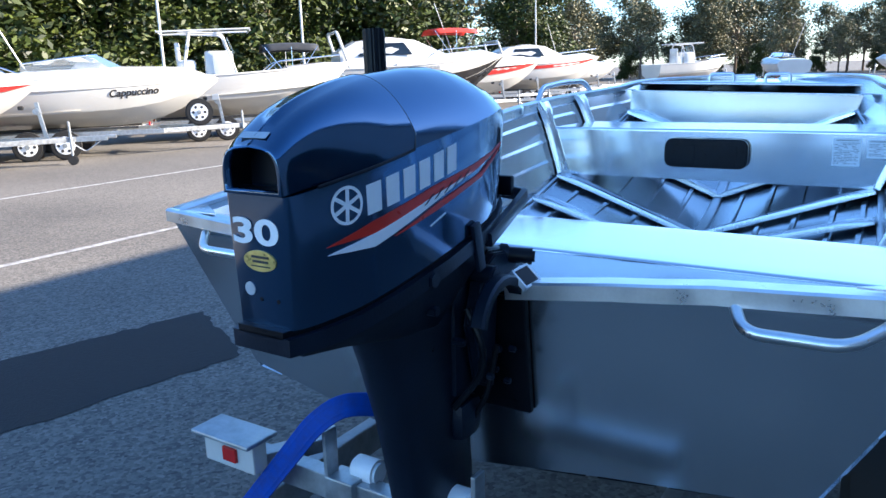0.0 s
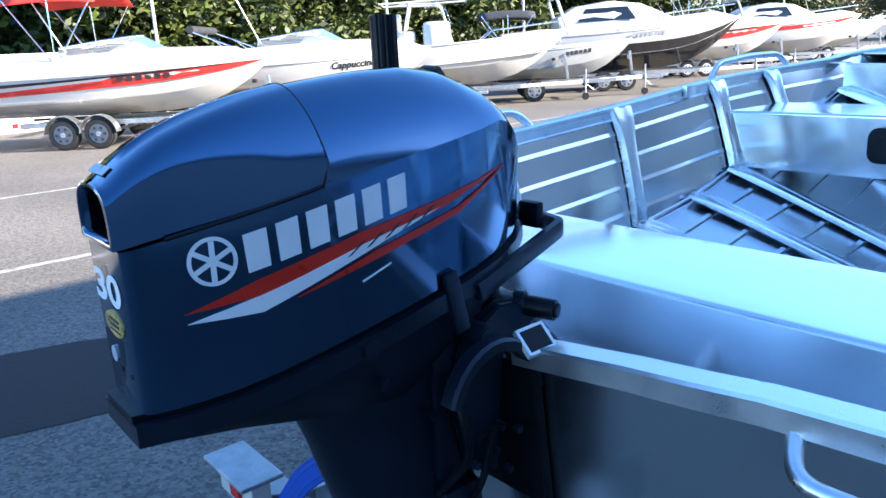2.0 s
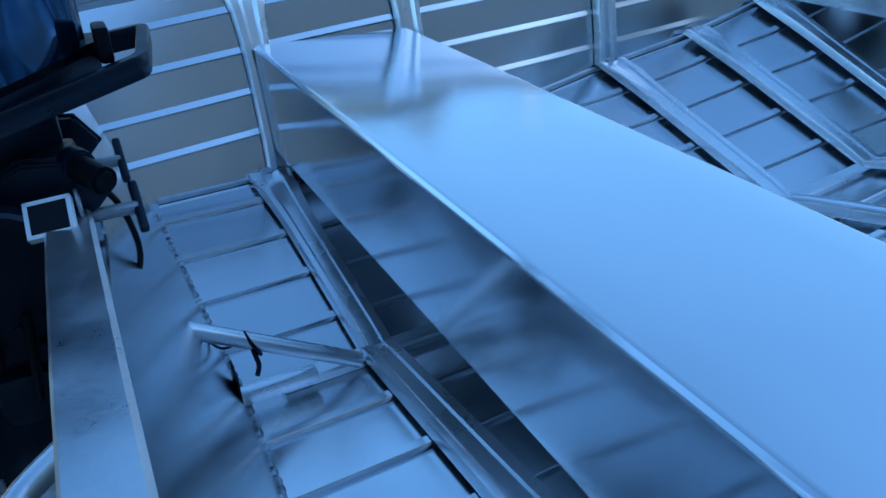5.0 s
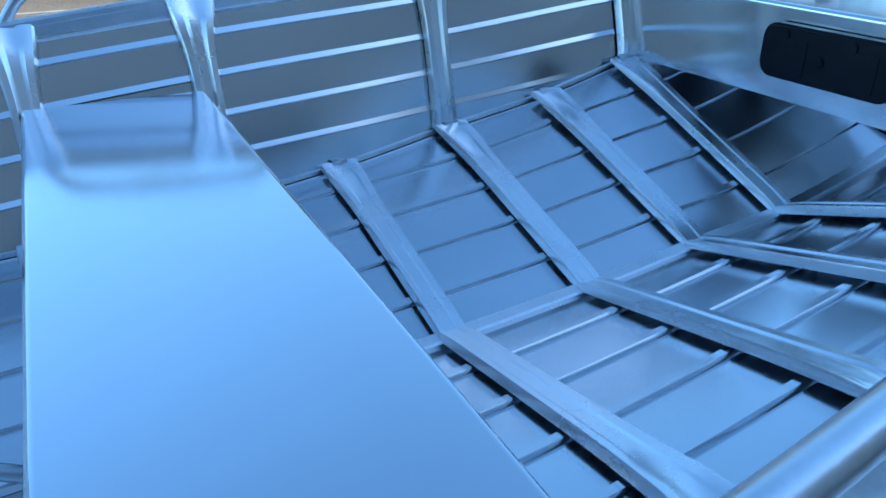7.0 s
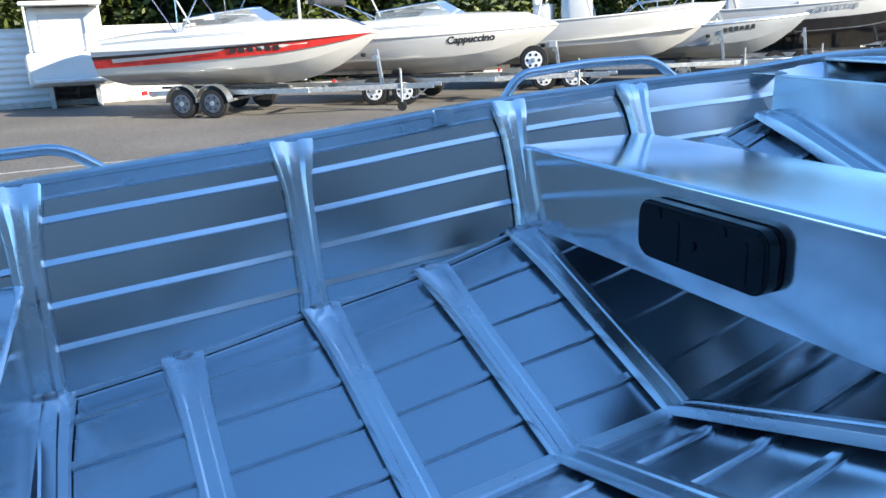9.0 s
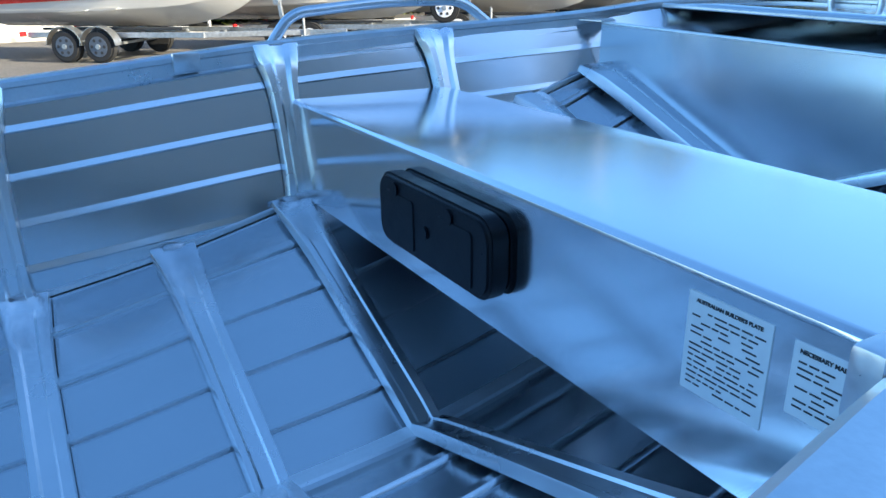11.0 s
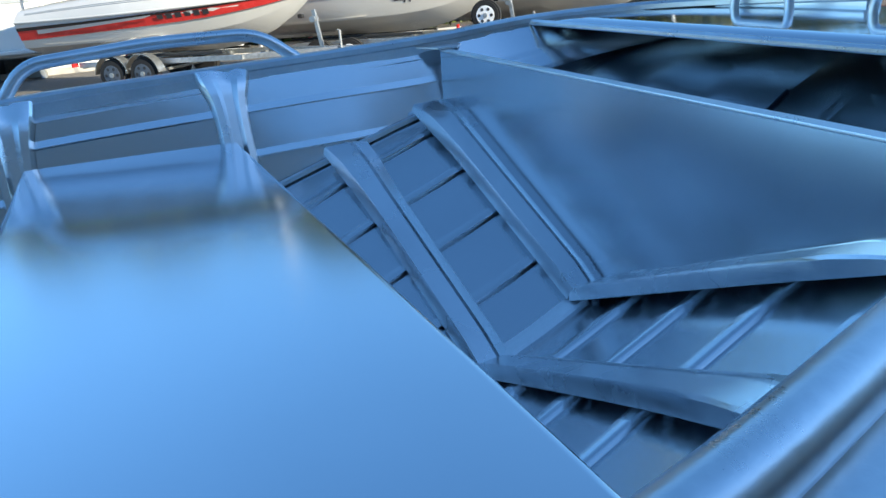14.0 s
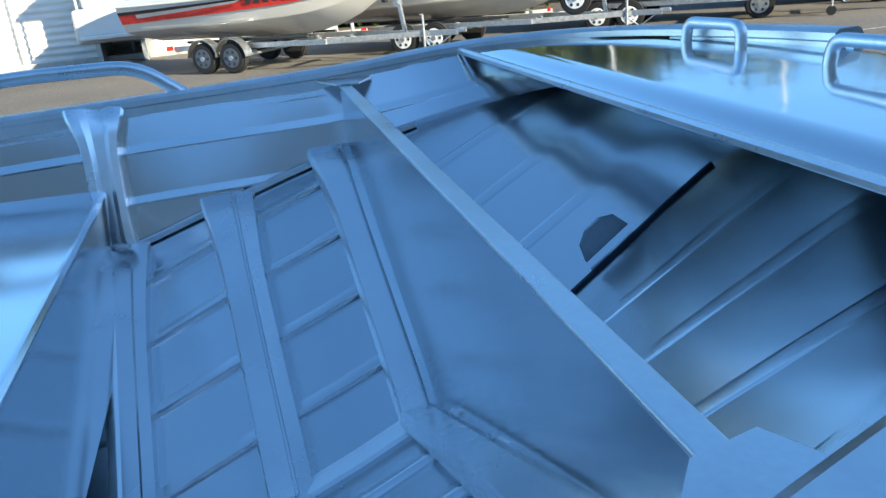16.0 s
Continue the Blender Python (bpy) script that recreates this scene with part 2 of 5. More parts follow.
def plate(outline, thick, axis='y'):
    """A flat plate: outline of (a, b) pairs extruded by thick along an axis (x: pairs are y z; y: x z; z: x y), a list of 3D points back."""
    def at(a, b, c):
        return {'x': (c, a, b), 'y': (a, c, b), 'z': (a, b, c)}[axis]
    n = len(outline)
    v = [at(a, b, 0) for a, b in outline] + [at(a, b, thick) for a, b in outline]
    f = [tuple(range(n)), tuple(range(n, 2 * n))] + [(i, (i + 1) % n, n + (i + 1) % n, n + i) for i in range(n)]
    return v, f


def moved(vf, off):
    v, f = vf
    return [tuple(Vector(p) + Vector(off)) for p in v], f


def to_bm(vf):
    me = bpy.data.meshes.new("tmp")
    me.from_pydata(vf[0], [], vf[1])
    b = bmesh.new()
    b.from_mesh(me)
    bpy.data.meshes.remove(me)
    return b


def lerp(table, y):
    """Smooth look-up in (y, value) rows."""
    if y <= table[0][0]:
        return table[0][1]
    for n in range(len(table) - 1):
        (a, va), (b, vb) = table[n], table[n + 1]
        if y <= b:
            t = (y - a) / (b - a)
            da = (vb - table[n - 1][1]) / (b - table[n - 1][0]) if n else (vb - va) / (b - a)
            db = (table[n + 2][1] - va) / (table[n + 2][0] - a) if n + 2 < len(table) else (vb - va) / (b - a)
            h = b - a
            return (2 * t ** 3 - 3 * t * t + 1) * va + (t ** 3 - 2 * t * t + t) * h * da + (3 * t * t - 2 * t ** 3) * vb + (t ** 3 - t * t) * h * db
    return table[-1][1]


# ---- ground ----
def grid_sheet(x0, x1, y0, y1, z=0.0):
    return [(x0, y0, z), (x1, y0, z), (x1, y1, z), (x0, y1, z)], [(0, 1, 2, 3)]


tagged(link_mesh("ground", grid_sheet(-600, 600, -600, 900), ASPHALT), "grey sealed asphalt yard with fine stone grain", "ground", kind="structure")
rng = random.Random(5)


def wobble_strip(x0, x1, y0, y1, z, amp, n):
    """A painted or patched strip on the ground with slightly ragged edges."""
    v, f = [], []
    for i in range(n + 1):
        y = y0 + (y1 - y0) * i / n
        v += [(x0 + rng.uniform(-amp, amp), y, z), (x1 + rng.uniform(-amp, amp), y, z)]
    f = [(2 * i, 2 * i + 1, 2 * i + 3, 2 * i + 2) for i in range(n)]
    return v, f


for xl, y0, y1 in ((-10.2, -40, 70), (-6.0, -40, 70)):
    tagged(link_mesh("road_line", wobble_strip(xl - 0.05, xl + 0.05, y0, y1, 0.004, 0.006, 300), LINE_MAT), "worn white painted line on the asphalt", "road marking", kind="structure")
pv = []
for a, b in zip([(-4.3, -1.6), (-3.57, 0.71), (-3.22, 1.95), (-2.33, 1.50), (-2.57, 0.15), (-3.0, -2.0)], [(-3.57, 0.71), (-3.22, 1.95), (-2.33, 1.50), (-2.57, 0.15), (-3.0, -2.0), (-4.3, -1.6)]):
    for k in range(14):
        t = k / 14
        pv.append((a[0] + (b[0] - a[0]) * t + rng.uniform(-0.02, 0.02), a[1] + (b[1] - a[1]) * t + rng.uniform(-0.02, 0.02), 0.004))
tagged(link_mesh("asphalt_patch", (pv, [tuple(range(len(pv)))]), PATCH), "dark repaired patch in the asphalt", "asphalt patch", kind="structure")

# ---- dinghy: lines of the hull ----
GXP = [(0.05, 0.99), (0.7, 0.955), (1.2, 0.93), (1.9, 0.925), (2.65, 0.92), (3.13, 0.905), (3.66, 0.815), (3.97, 0.775), (4.15, 0.695), (4.28, 0.54), (4.36, 0.34), (4.40, 0.15), (4.41, 0.02)]
GXS = [(0.05, 1.12), (0.5, 1.19), (1.0, 1.20), (1.5, 1.13), (1.9, 1.085), (2.4, 1.005), (2.65, 0.985), (2.81, 0.972), (3.07, 0.928), (3.13, 0.908), (3.66, 0.74), (3.97, 0.66), (4.15, 0.57), (4.28, 0.44), (4.36, 0.28), (4.40, 0.13), (4.41, 0.02)]
GZ = [(0.05, 1.20), (0.7, 1.275), (1.19, 1.322), (1.92, 1.37), (2.65, 1.43), (3.13, 1.45), (3.66, 1.478), (3.97, 1.505), (4.41, 1.525)]
CXP = [(0.05, 0.72), (0.8, 0.75), (1.5, 0.757), (1.92, 0.81), (2.28, 0.785), (2.65, 0.79), (3.14, 0.775), (3.39, 0.75), (3.65, 0.745), (3.97, 0.66), (4.15, 0.54), (4.28, 0.40), (4.36, 0.22), (4.40, 0.09), (4.41, 0.01)]
CXS = [(0.05, 0.86), (0.8, 0.92), (1.5, 0.90), (1.92, 0.88), (2.28, 0.85), (2.65, 0.825), (3.14, 0.77), (3.39, 0.71), (3.65, 0.63), (3.97, 0.54), (4.15, 0.44), (4.28, 0.32), (4.36, 0.18), (4.40, 0.08), (4.41, 0.01)]
KX = [(0.05, 0.06), (1.5, 0.02), (1.92, 0.0), (2.65, 0.0), (3.2, -0.02), (3.65, -0.05), (4.1, -0.06), (4.41, -0.005)]
CZ = [(0.05, 0.72), (0.8, 0.735), (1.5, 0.805), (1.92, 0.855), (2.28, 0.925), (2.65, 1.013), (3.14, 1.14), (3.39, 1.225), (3.65, 1.303), (3.97, 1.385), (4.15, 1.43), (4.41, 1.49)]
KZ = [(0.05, 0.60), (1.0, 0.61), (1.92, 0.635), (2.28, 0.675), (2.65, 0.715), (3.14, 0.83), (3.39, 0.92), (3.65, 1.02), (3.98, 1.235), (4.15, 1.36), (4.41, 1.48)]


def gx_at(y, s):
    return lerp(GXS if s > 0 else GXP, y)


def cx_at(y, s):
    return lerp(CXS if s > 0 else CXP, y)


def side_x(y, z, s):
    """Signed x of the hull's inside on one side (s = -1 port, 1 starboard) at a place and height."""
    gz, cz, kz, kx = lerp(GZ, y), lerp(CZ, y), lerp(KZ, y), lerp(KX, y)
    gx, cx = s * gx_at(y, s), s * cx_at(y, s)
    if z >= cz:
        return cx + (gx - cx) * (z - cz) / (gz - cz)
    return kx + (cx - kx) * max(0.0, (z - kz) / max(1e-3, cz - kz))


def bottom_z(y, x):
    s = 1 if x > lerp(KX, y) else -1
    kx = lerp(KX, y)
    return lerp(KZ, y) + (lerp(CZ, y) - lerp(KZ, y)) * min(1.0, (x - kx) / (s * cx_at(y, s) - kx))


RAKE = 0.11


def rake(y, z):
    """How far the stern leans forward towards its foot."""
    return RAKE * max(0.0, 1.20 - z) * max(0.0, 1.0 - (y - 0.145) / 0.6)


STATIONS = [0.145 + 3.68 * i / 37 for i in range(38)] + [3.90, 3.98, 4.06, 4.14, 4.20, 4.26, 4.30, 4.34, 4.37, 4.39, 4.405]


def hull_sheet(s, which):
    """Side or bottom sheet of one half (s = -1 port, 1 starboard), with its pressed ridges."""
    v, f = [], []
    row = None
    for y in STATIONS:
        gx, gz, cx, cz, kz, kx = s * gx_at(y, s), lerp(GZ, y), s * cx_at(y, s), lerp(CZ, y), lerp(KZ, y), lerp(KX, y)
        a, b = (Vector((gx, gz)), Vector((cx, cz))) if which == "side" else (Vector((cx, cz)), Vector((kx, kz)))
        span = max(1e-3, (b - a).length)
        n = Vector((-(b - a).y, (b - a).x)) / span
        if (n.x * s > 0 and which == "side") or (n.y < 0 and which == "bottom"):
            n = -n
        fade = 1.0 if y < (3.12 if which == "side" else 3.70) else 0.35
        if y > 3.6:
            fade *= max(0.0, (4.1 - y) / 0.5)
        if which == "side":
            ridges, hw, d = [min(0.985, q / span) for q in (0.108, 0.222, 0.336, 0.450)], 0.0085, 0.0042
        else:
            ridges, hw, d = [max(0.012 * (k + 1), 1 - q / span) for k, q in enumerate((0.815, 0.685, 0.51, 0.335, 0.16))], 0.012, 0.0105
        pts = [(0.0, 0.0)]
        for r in ridges:
            e = min(hw / span, 0.06)
            o = d * fade if (r < 0.93 if which == "side" else r > 0.06) else 0.0
            shape = ((-1.3, 0), (-1.1, 0.06), (0.7, 0.95), (0.9, 1.0), (1.05, 0.8), (1.25, 0)) if which == "side" else ((-1.35, 0), (-1.15, 0.55), (-0.85, 1.0), (0.85, 1.0), (1.15, 0.55), (1.35, 0))
            pts += [(min(1, r + k * e), o * h) for k, h in shape]
        pts += [(1.0, 0.0)]
        for t, o in pts:
            p = a + (b - a) * t + n * o
            v.append((p.x, y + rake(y, p.y), p.y))
        row = len(pts)
    for i in range(len(STATIONS) - 1):
        for j in range(row - 1):
            f.append((i * row + j, i * row + j + 1, (i + 1) * row + j + 1, (i + 1) * row + j))
    return v, f


dinghy = thing("aluminium_dinghy", "open pressed-aluminium dinghy with bare metal benches on a trailer", "boat")
for s in (-1, 1):
    crisp(part("hull_side", hull_sheet(s, "side"), ALU, dinghy, "pressed aluminium side sheet with raised ridges", smooth=50))
    crisp(part("hull_bottom", hull_sheet(s, "bottom"), ALU, dinghy, "pressed aluminium bottom sheet with raised strakes", smooth=50))

# gunwales, with a grooved outer face
GUN = [(0.020, 0.004), (0.012, 0.010), (-0.030, 0.010), (-0.040, 0.006), (-0.046, -0.004), (-0.042, -0.008), (-0.047, -0.012), (-0.042, -0.016), (-0.047, -0.020), (-0.042, -0.024),
       (-0.047, -0.028), (-0.042, -0.034), (-0.030, -0.040), (-0.006, -0.042), (-0.004, -0.052), (0.018, -0.053), (0.020, -0.047), (0.014, -0.042), (0.013, -0.012), (0.020, -0.008)]
for s in (-1, 1):
    pts = [(s * gx_at(y, s), y, lerp(GZ, y)) for y in STATIONS]
    part("gunwale", sweep(pts, [(-s * a, b) for a, b in GUN]), ALU_PALE, dinghy, "brushed aluminium gunwale extrusion with a grooved outer face", smooth=25)
    pts = [(s * (cx_at(y, s) - 0.002), y, lerp(CZ, y) + 0.004) for y in STATIONS if 0.30 < y < 3.85]
    part("chine_strip", sweep(pts, [(-0.010, -0.004), (-0.008, 0.006), (0, 0.009), (0.008, 0.006), (0.010, -0.004)]), ALU_PALE, dinghy, smooth=True)
pts = [(lerp(KX, y), y, lerp(KZ, y) + 0.016) for y in STATIONS if 0.36 < y < 3.66]
part("keel_bar", sweep(pts, [(-0.024, -0.012), (-0.024, 0.004), (-0.018, 0.008), (0.018, 0.008), (0.024, 0.004), (0.024, -0.012)]), ALU_PALE, dinghy, "flat bar along the keel", smooth=25)
pts = [(lerp(KX, y), y, lerp(KZ, y) + 0.006) for y in STATIONS if 3.66 < y < 4.2]
part("keel_seam", sweep(pts, [(-0.003, -0.006), (-0.003, 0.001), (0.003, 0.001), (0.003, -0.006)]), COWL_LOW, dinghy, "dark seam where the bottom sheets meet at the bow")


CHANNEL = [(-1.0, 0.0), (-0.97, 0.80), (-0.92, 1.0), (-0.58, 1.0), (-0.42, 0.84), (0.30, 0.84), (0.42, 1.0), (0.92, 1.0), (0.97, 0.80), (1.0, 0.0)]
PRESSED = [(-1.0, 0.0), (-0.94, 0.72), (-0.84, 0.95), (-0.48, 1.0), (-0.24, 0.66), (0.24, 0.66), (0.48, 1.0), (0.84, 0.95), (0.94, 0.72), (1.0, 0.0)]
FLANGED = [(-1.0, 0.0), (-0.97, 0.72), (-0.90, 0.88), (0.10, 1.0), (0.15, 0.70), (0.23, 0.70), (0.29, 1.0), (0.90, 0.80), (0.97, 0.62), (1.0, 0.0)]


def frame_loft(a, b, along, normal, widths, h, prof):
    """A pressed channel frame from a to b; widths are half-widths along the length."""
    a, b = Vector(a), Vector(b)
    n = 14
    v, f = [], []
    for i in range(n + 1):
        t = i / n
        p = a.lerp(b, t)
        w = lerp(widths, t)
        hh = h * (0.55 + 0.45 * min(1, t / 0.12)) * (0.8 + 0.2 * min(1, (1 - t) / 0.08))
        for u, z in prof:
            v.append(tuple(p + along * (u * w) + normal * (z * hh)))
    m = len(prof)
    for i in range(n):
        for j in range(m - 1):
            f.append((i * m + j, i * m + j + 1, (i + 1) * m + j + 1, (i + 1) * m + j))
        f.append((i * m + m - 1, i * m, (i + 1) * m, (i + 1) * m + m - 1))
    f += [tuple(range(m)), tuple(range(n * m, n * m + m))]
    return v, f


def blob(at, r, seed, stretch=(1, 1, 1)):
    """A small uneven weld bead."""
    b = bmesh.new()
    bmesh.ops.create_icosphere(b, subdivisions=1, radius=r)
    g = random.Random(seed)
    for vt in b.verts:
        vt.co = Vector((vt.co.x * stretch[0], vt.co.y * stretch[1], vt.co.z * stretch[2])) * g.uniform(0.7, 1.25) + Vector(at)
    return b


FLOOR_Y = (0.655, 1.17, 1.505, 1.92, 2.28, 2.612, 3.150, 3.39, 3.635)
FWD = Vector((0, 1, 0))
for y in FLOOR_Y:
    for s in (-1, 1):
        cx, cz, kz, kx = cx_at(y, s), lerp(CZ, y), lerp(KZ, y), lerp(KX, y)
        n = Vector((-s * (cz - kz), 0, abs(s * cx - kx))).normalized()
        a = Vector((s * (cx - 0.012), y, cz)) + n * 0.012
        b = Vector((kx, y, kz)) + n * 0.014
        b.x = kx + s * 0.004
        b.y += 0.03 if 3.1 < y < 3.5 else 0.0
        rib = part("floor_rib", frame_loft(a, b, FWD, n, [(0, 0.060), (0.12, 0.053), (0.3, 0.043), (0.6, 0.039), (1, 0.037)], (0.042 if s < 0 else 0.032) if y > 3.3 else 0.027, FLANGED if y > 3.3 else CHANNEL), ALU_RIB, dinghy, smooth=30)
        bd = blob(a + n * 0.014, 0.012, int(y * 100), (1, 2.6, 0.8))
        part("weld", bd, WELD, rib, smooth=True)
SIDE_Y = (0.70, 1.165, 1.905, 2.645, 3.14)
for y in SIDE_Y:
    for s in (-1, 1) if y < 3 else (-1,):
        gx, gz, cx, cz = gx_at(y, s), lerp(GZ, y), cx_at(y, s), lerp(CZ, y)
        d = Vector((s * (gx - cx), 0, gz - cz)).normalized()
        n = Vector((-s * d.z, 0, abs(d.x)))
        a = Vector((s * gx, y, gz)) - d * 0.004 + n * 0.006
        b = Vector((s * cx, y, cz)) + n * 0.006 + d * 0.012
        rib = part("side_rib", frame_loft(a, b, FWD, n, [(0, 0.070), (0.10, 0.062), (0.25, 0.046), (0.5, 0.040), (0.9, 0.042), (1, 0.046)], 0.032, PRESSED), ALU_RIB, dinghy, smooth=30)
        part("weld", blob(b + n * 0.02, 0.013, int(y * 50), (1, 3, 0.7)), WELD, rib, smooth=True)


# benches: inverted channels that meet the hull sides
def bench(y0, y1, top, drop, label):
    r = 0.014
    prof = [(y0, top - drop), (y0, top - r)]
    prof += [(y0 + r - r * math.cos(a), top - r + r * math.sin(a)) for a in (0.5, 1.05)]
    ny = 6
    prof += [(y0 + r + (y1 - y0 - 2 * r) * i / ny, top) for i in range(ny + 1)]
    prof += [(y1 - r + r * math.cos(a), top - r + r * math.sin(a)) for a in (1.05, 0.5)]
    prof += [(y1, top - r), (y1, top - drop)]
    v, f = [], []
    nx = 16
    for y, z in prof:
        gap = 0.042 if z > top - 0.02 else 0.012
        e0, e1 = side_x(y, z, -1) + gap, side_x(y, z, 1) - gap
        for i in range(nx + 1):
            v.append((e0 + (e1 - e0) * i / nx, y, z))
    for j in range(len(prof) - 1):
        for i in range(nx):
            f.append((j * (nx + 1) + i, j * (nx + 1) + i + 1, (j + 1) * (nx + 1) + i + 1, (j + 1) * (nx + 1) + i))
    ob = part("bench", v and (v, f), ALU_SEAT, dinghy, label, smooth=30)
    so = ob.modifiers.new("sheet", 'SOLIDIFY')
    so.thickness, so.offset = 0.003, -1
    return crisp(ob)


bench_aft = bench(0.685, 1.155, 1.080, 0.27, "bare aluminium bench seat at the stern")
bench_mid = bench(2.655, 3.14, 1.287, 0.265, "bare aluminium bench seat with a black pocket on its face")
for s in (-1, 1):
    for y, top in ((0.688, 1.07), (2.653, 1.28)):
        b = bmesh.new()
        for k in range(9):
            z = top - 0.25 * k / 8 - 0.01
            join(b, blob((side_x(y, z, s) - s * 0.014, y - 0.004, z), 0.008, k + 3, (1, 0.7, 1.4)))
        part("weld", b, WELD, bench_aft if y < 1 else bench_mid, smooth=True)

# pocket on the face of the middle bench
PY = 2.655


def pill(w, h, r, thick):
    """A plate with rounded corners in the x-z plane, its edges softened."""
    o = []
    for cx, cz, a0 in ((w / 2 - r, h / 2 - r, 0), (-w / 2 + r, h / 2 - r, 90), (-w / 2 + r, -h / 2 + r, 180), (w / 2 - r, -h / 2 + r, 270)):
        o += [(cx + r * math.cos(radians(a0 + a)), cz + r * math.sin(radians(a0 + a))) for a in (0, 22, 45, 68, 90)]
    b = to_bm(plate(o, thick))
    bmesh.ops.recalc_face_normals(b, faces=b.faces[:])
    rim = [e for e in b.edges if abs(e.verts[0].co.y - e.verts[1].co.y) < 1e-6]
    bmesh.ops.bevel(b, geom=rim, offset=min(0.008, thick * 0.35), segments=3, affect='EDGES')
    return b


def put(b, at):
    bmesh.ops.translate(b, vec=at, verts=b.verts)
    return b


pocket = part("pocket", put(pill(0.418, 0.150, 0.042, 0.044), (0.027, PY - 0.046, 1.166)), BLACK, bench_mid, "black moulded plastic pocket with two lids", smooth=35)
for cx in (-0.085, 0.125):
    part("pocket_lid", put(pill(0.120, 0.104, 0.010, 0.004), (cx, PY - 0.0485, 1.156)), BLACK, bench_mid, "square black lid", smooth=35)
    part("lid_catch", rod((cx - 0.018, PY - 0.0465, 1.214), (cx - 0.018, PY - 0.0500, 1.214), 0.015, 16, bevel=0.001), BLACK, bench_mid, "round finger notch", smooth=40)
part("pocket_boss", rod((0.020, PY - 0.040, 1.160), (0.020, PY - 0.050, 1.160), 0.013, 16, bevel=0.002), BLACK, bench_mid)


LABELS = []


def printed_label(x0, x1, z0, z1, y, seed, rows_from):
    ob = part("label_sheet", box(x1 - x0, 0.0012, z1 - z0, ((x0 + x1) / 2, y - 0.0008, (z0 + z1) / 2)), LABEL_MAT, bench_mid, "printed silver safety label")
    g = random.Random(seed)
    b = bmesh.new()
    z = z1 - rows_from
    while z > z0 + 0.008:
        x = x0 + 0.008
        while x < x1 - 0.02:
            w = g.uniform(0.006, 0.02)
            if g.random() < 0.8:
                box(min(w, x1 - 0.006 - x), 0.0006, 0.0020, (x + w / 2, y - 0.0018, z), bm=b)
            x += w + 0.003
        z -= 0.0075
    part("label_print", b, DARK_PRINT, bench_mid)
    LABELS.append(((x0 + x1) / 2, z1, y))


printed_label(0.608, 0.726, 1.124, 1.256, PY, 2, 0.022)
printed_label(0.752, 0.856, 1.165, 1.252, PY, 3, 0.022)

# bulkhead with a folded top edge
BY, BT = 3.668, 1.450
kxb, czb, kzb = lerp(KX, BY), lerp(CZ, BY), lerp(KZ, BY)
ends = {s: side_x(BY, BT, s) - s * (0.085 if s < 0 else 0.07) for s in (-1, 1)}
ends[-1] = -0.735


def bulk(bm):
    """Set the bulkhead's sheet slightly askew: it falls and comes aft to starboard."""
    bm = to_bm(bm) if isinstance(bm, tuple) else bm
    for q in bm.verts:
        d = q.co.x + 0.66
        q.co.y -= 0.015 * d
        if q.co.z > BT - 0.02:
            q.co.z -= 0.027 * d
    return bm


out = [(ends[-1], BT), (ends[1], BT)]
for s in (1, -1):
    c = s * (cx_at(BY, s) - 0.005)
    row = [(c, czb + 0.020), (kxb + (c - kxb) * 0.86, bottom_z(BY, kxb + (c - kxb) * 0.86) + 0.014)]
    out += row if s > 0 else [(kxb, kzb + 0.016)] + row[::-1]
bulkhead = part("bulkhead", bulk(moved(plate(out, 0.004), (0, BY, 0))), ALU, dinghy, "flat aluminium bulkhead below the bow locker")
part("top_flange", bulk(box(ends[1] - ends[-1], 0.026, 0.006, ((ends[1] + ends[-1]) / 2, BY + 0.011, BT + 0.001), 0.002)), ALU_PALE, bulkhead, "folded bright top edge")
for s in (-1, 1):
    e = ends[s]
    r0, r1 = (0.04, 0.08) if s < 0 else (0.10, 0.07)
    g = [(e - s * 0.01, BY - 0.01), (side_x(BY - r0, 1.44, s) - s * 0.004, BY - r0), (side_x(BY + r1, 1.44, s) - s * 0.004, BY + r1), (e - s * 0.02, BY + 0.04)]
    part("gusset", bulk(moved(plate(g, 0.004, 'z'), (0, 0, BT + 0.005))), ALU_PALE, bulkhead)
    tip = s * cx_at(BY, s)
    for q in (0.2, 0.5, 0.78):
        x = kxb + (tip - kxb) * q
        z = bottom_z(BY, x) + 0.030
        part("clip", box(0.035, 0.020, 0.007, (x, BY - 0.008, z), 0.003, Euler((0, s * -math.atan2(czb - kzb, abs(tip - kxb)), 0)).to_matrix()), ALU_PALE, bulkhead)

# foredeck with a turned-down aft edge
DY = 3.965
ys = [DY] + [y for y in STATIONS if y > DY + 0.03]


def deck_row(y):
    e0, e1 = -gx_at(y, -1) + 0.012, gx_at(y, 1) - 0.012
    row = []
    for i in range(13):
        x = e0 + (e1 - e0) * i / 12
        row.append((x, y + 0.02 * (x + 0.66) * max(0.0, (4.35 - y) / 0.39), lerp(GZ, y) - 0.006 - 0.026 * (x + 0.66)))
    return row


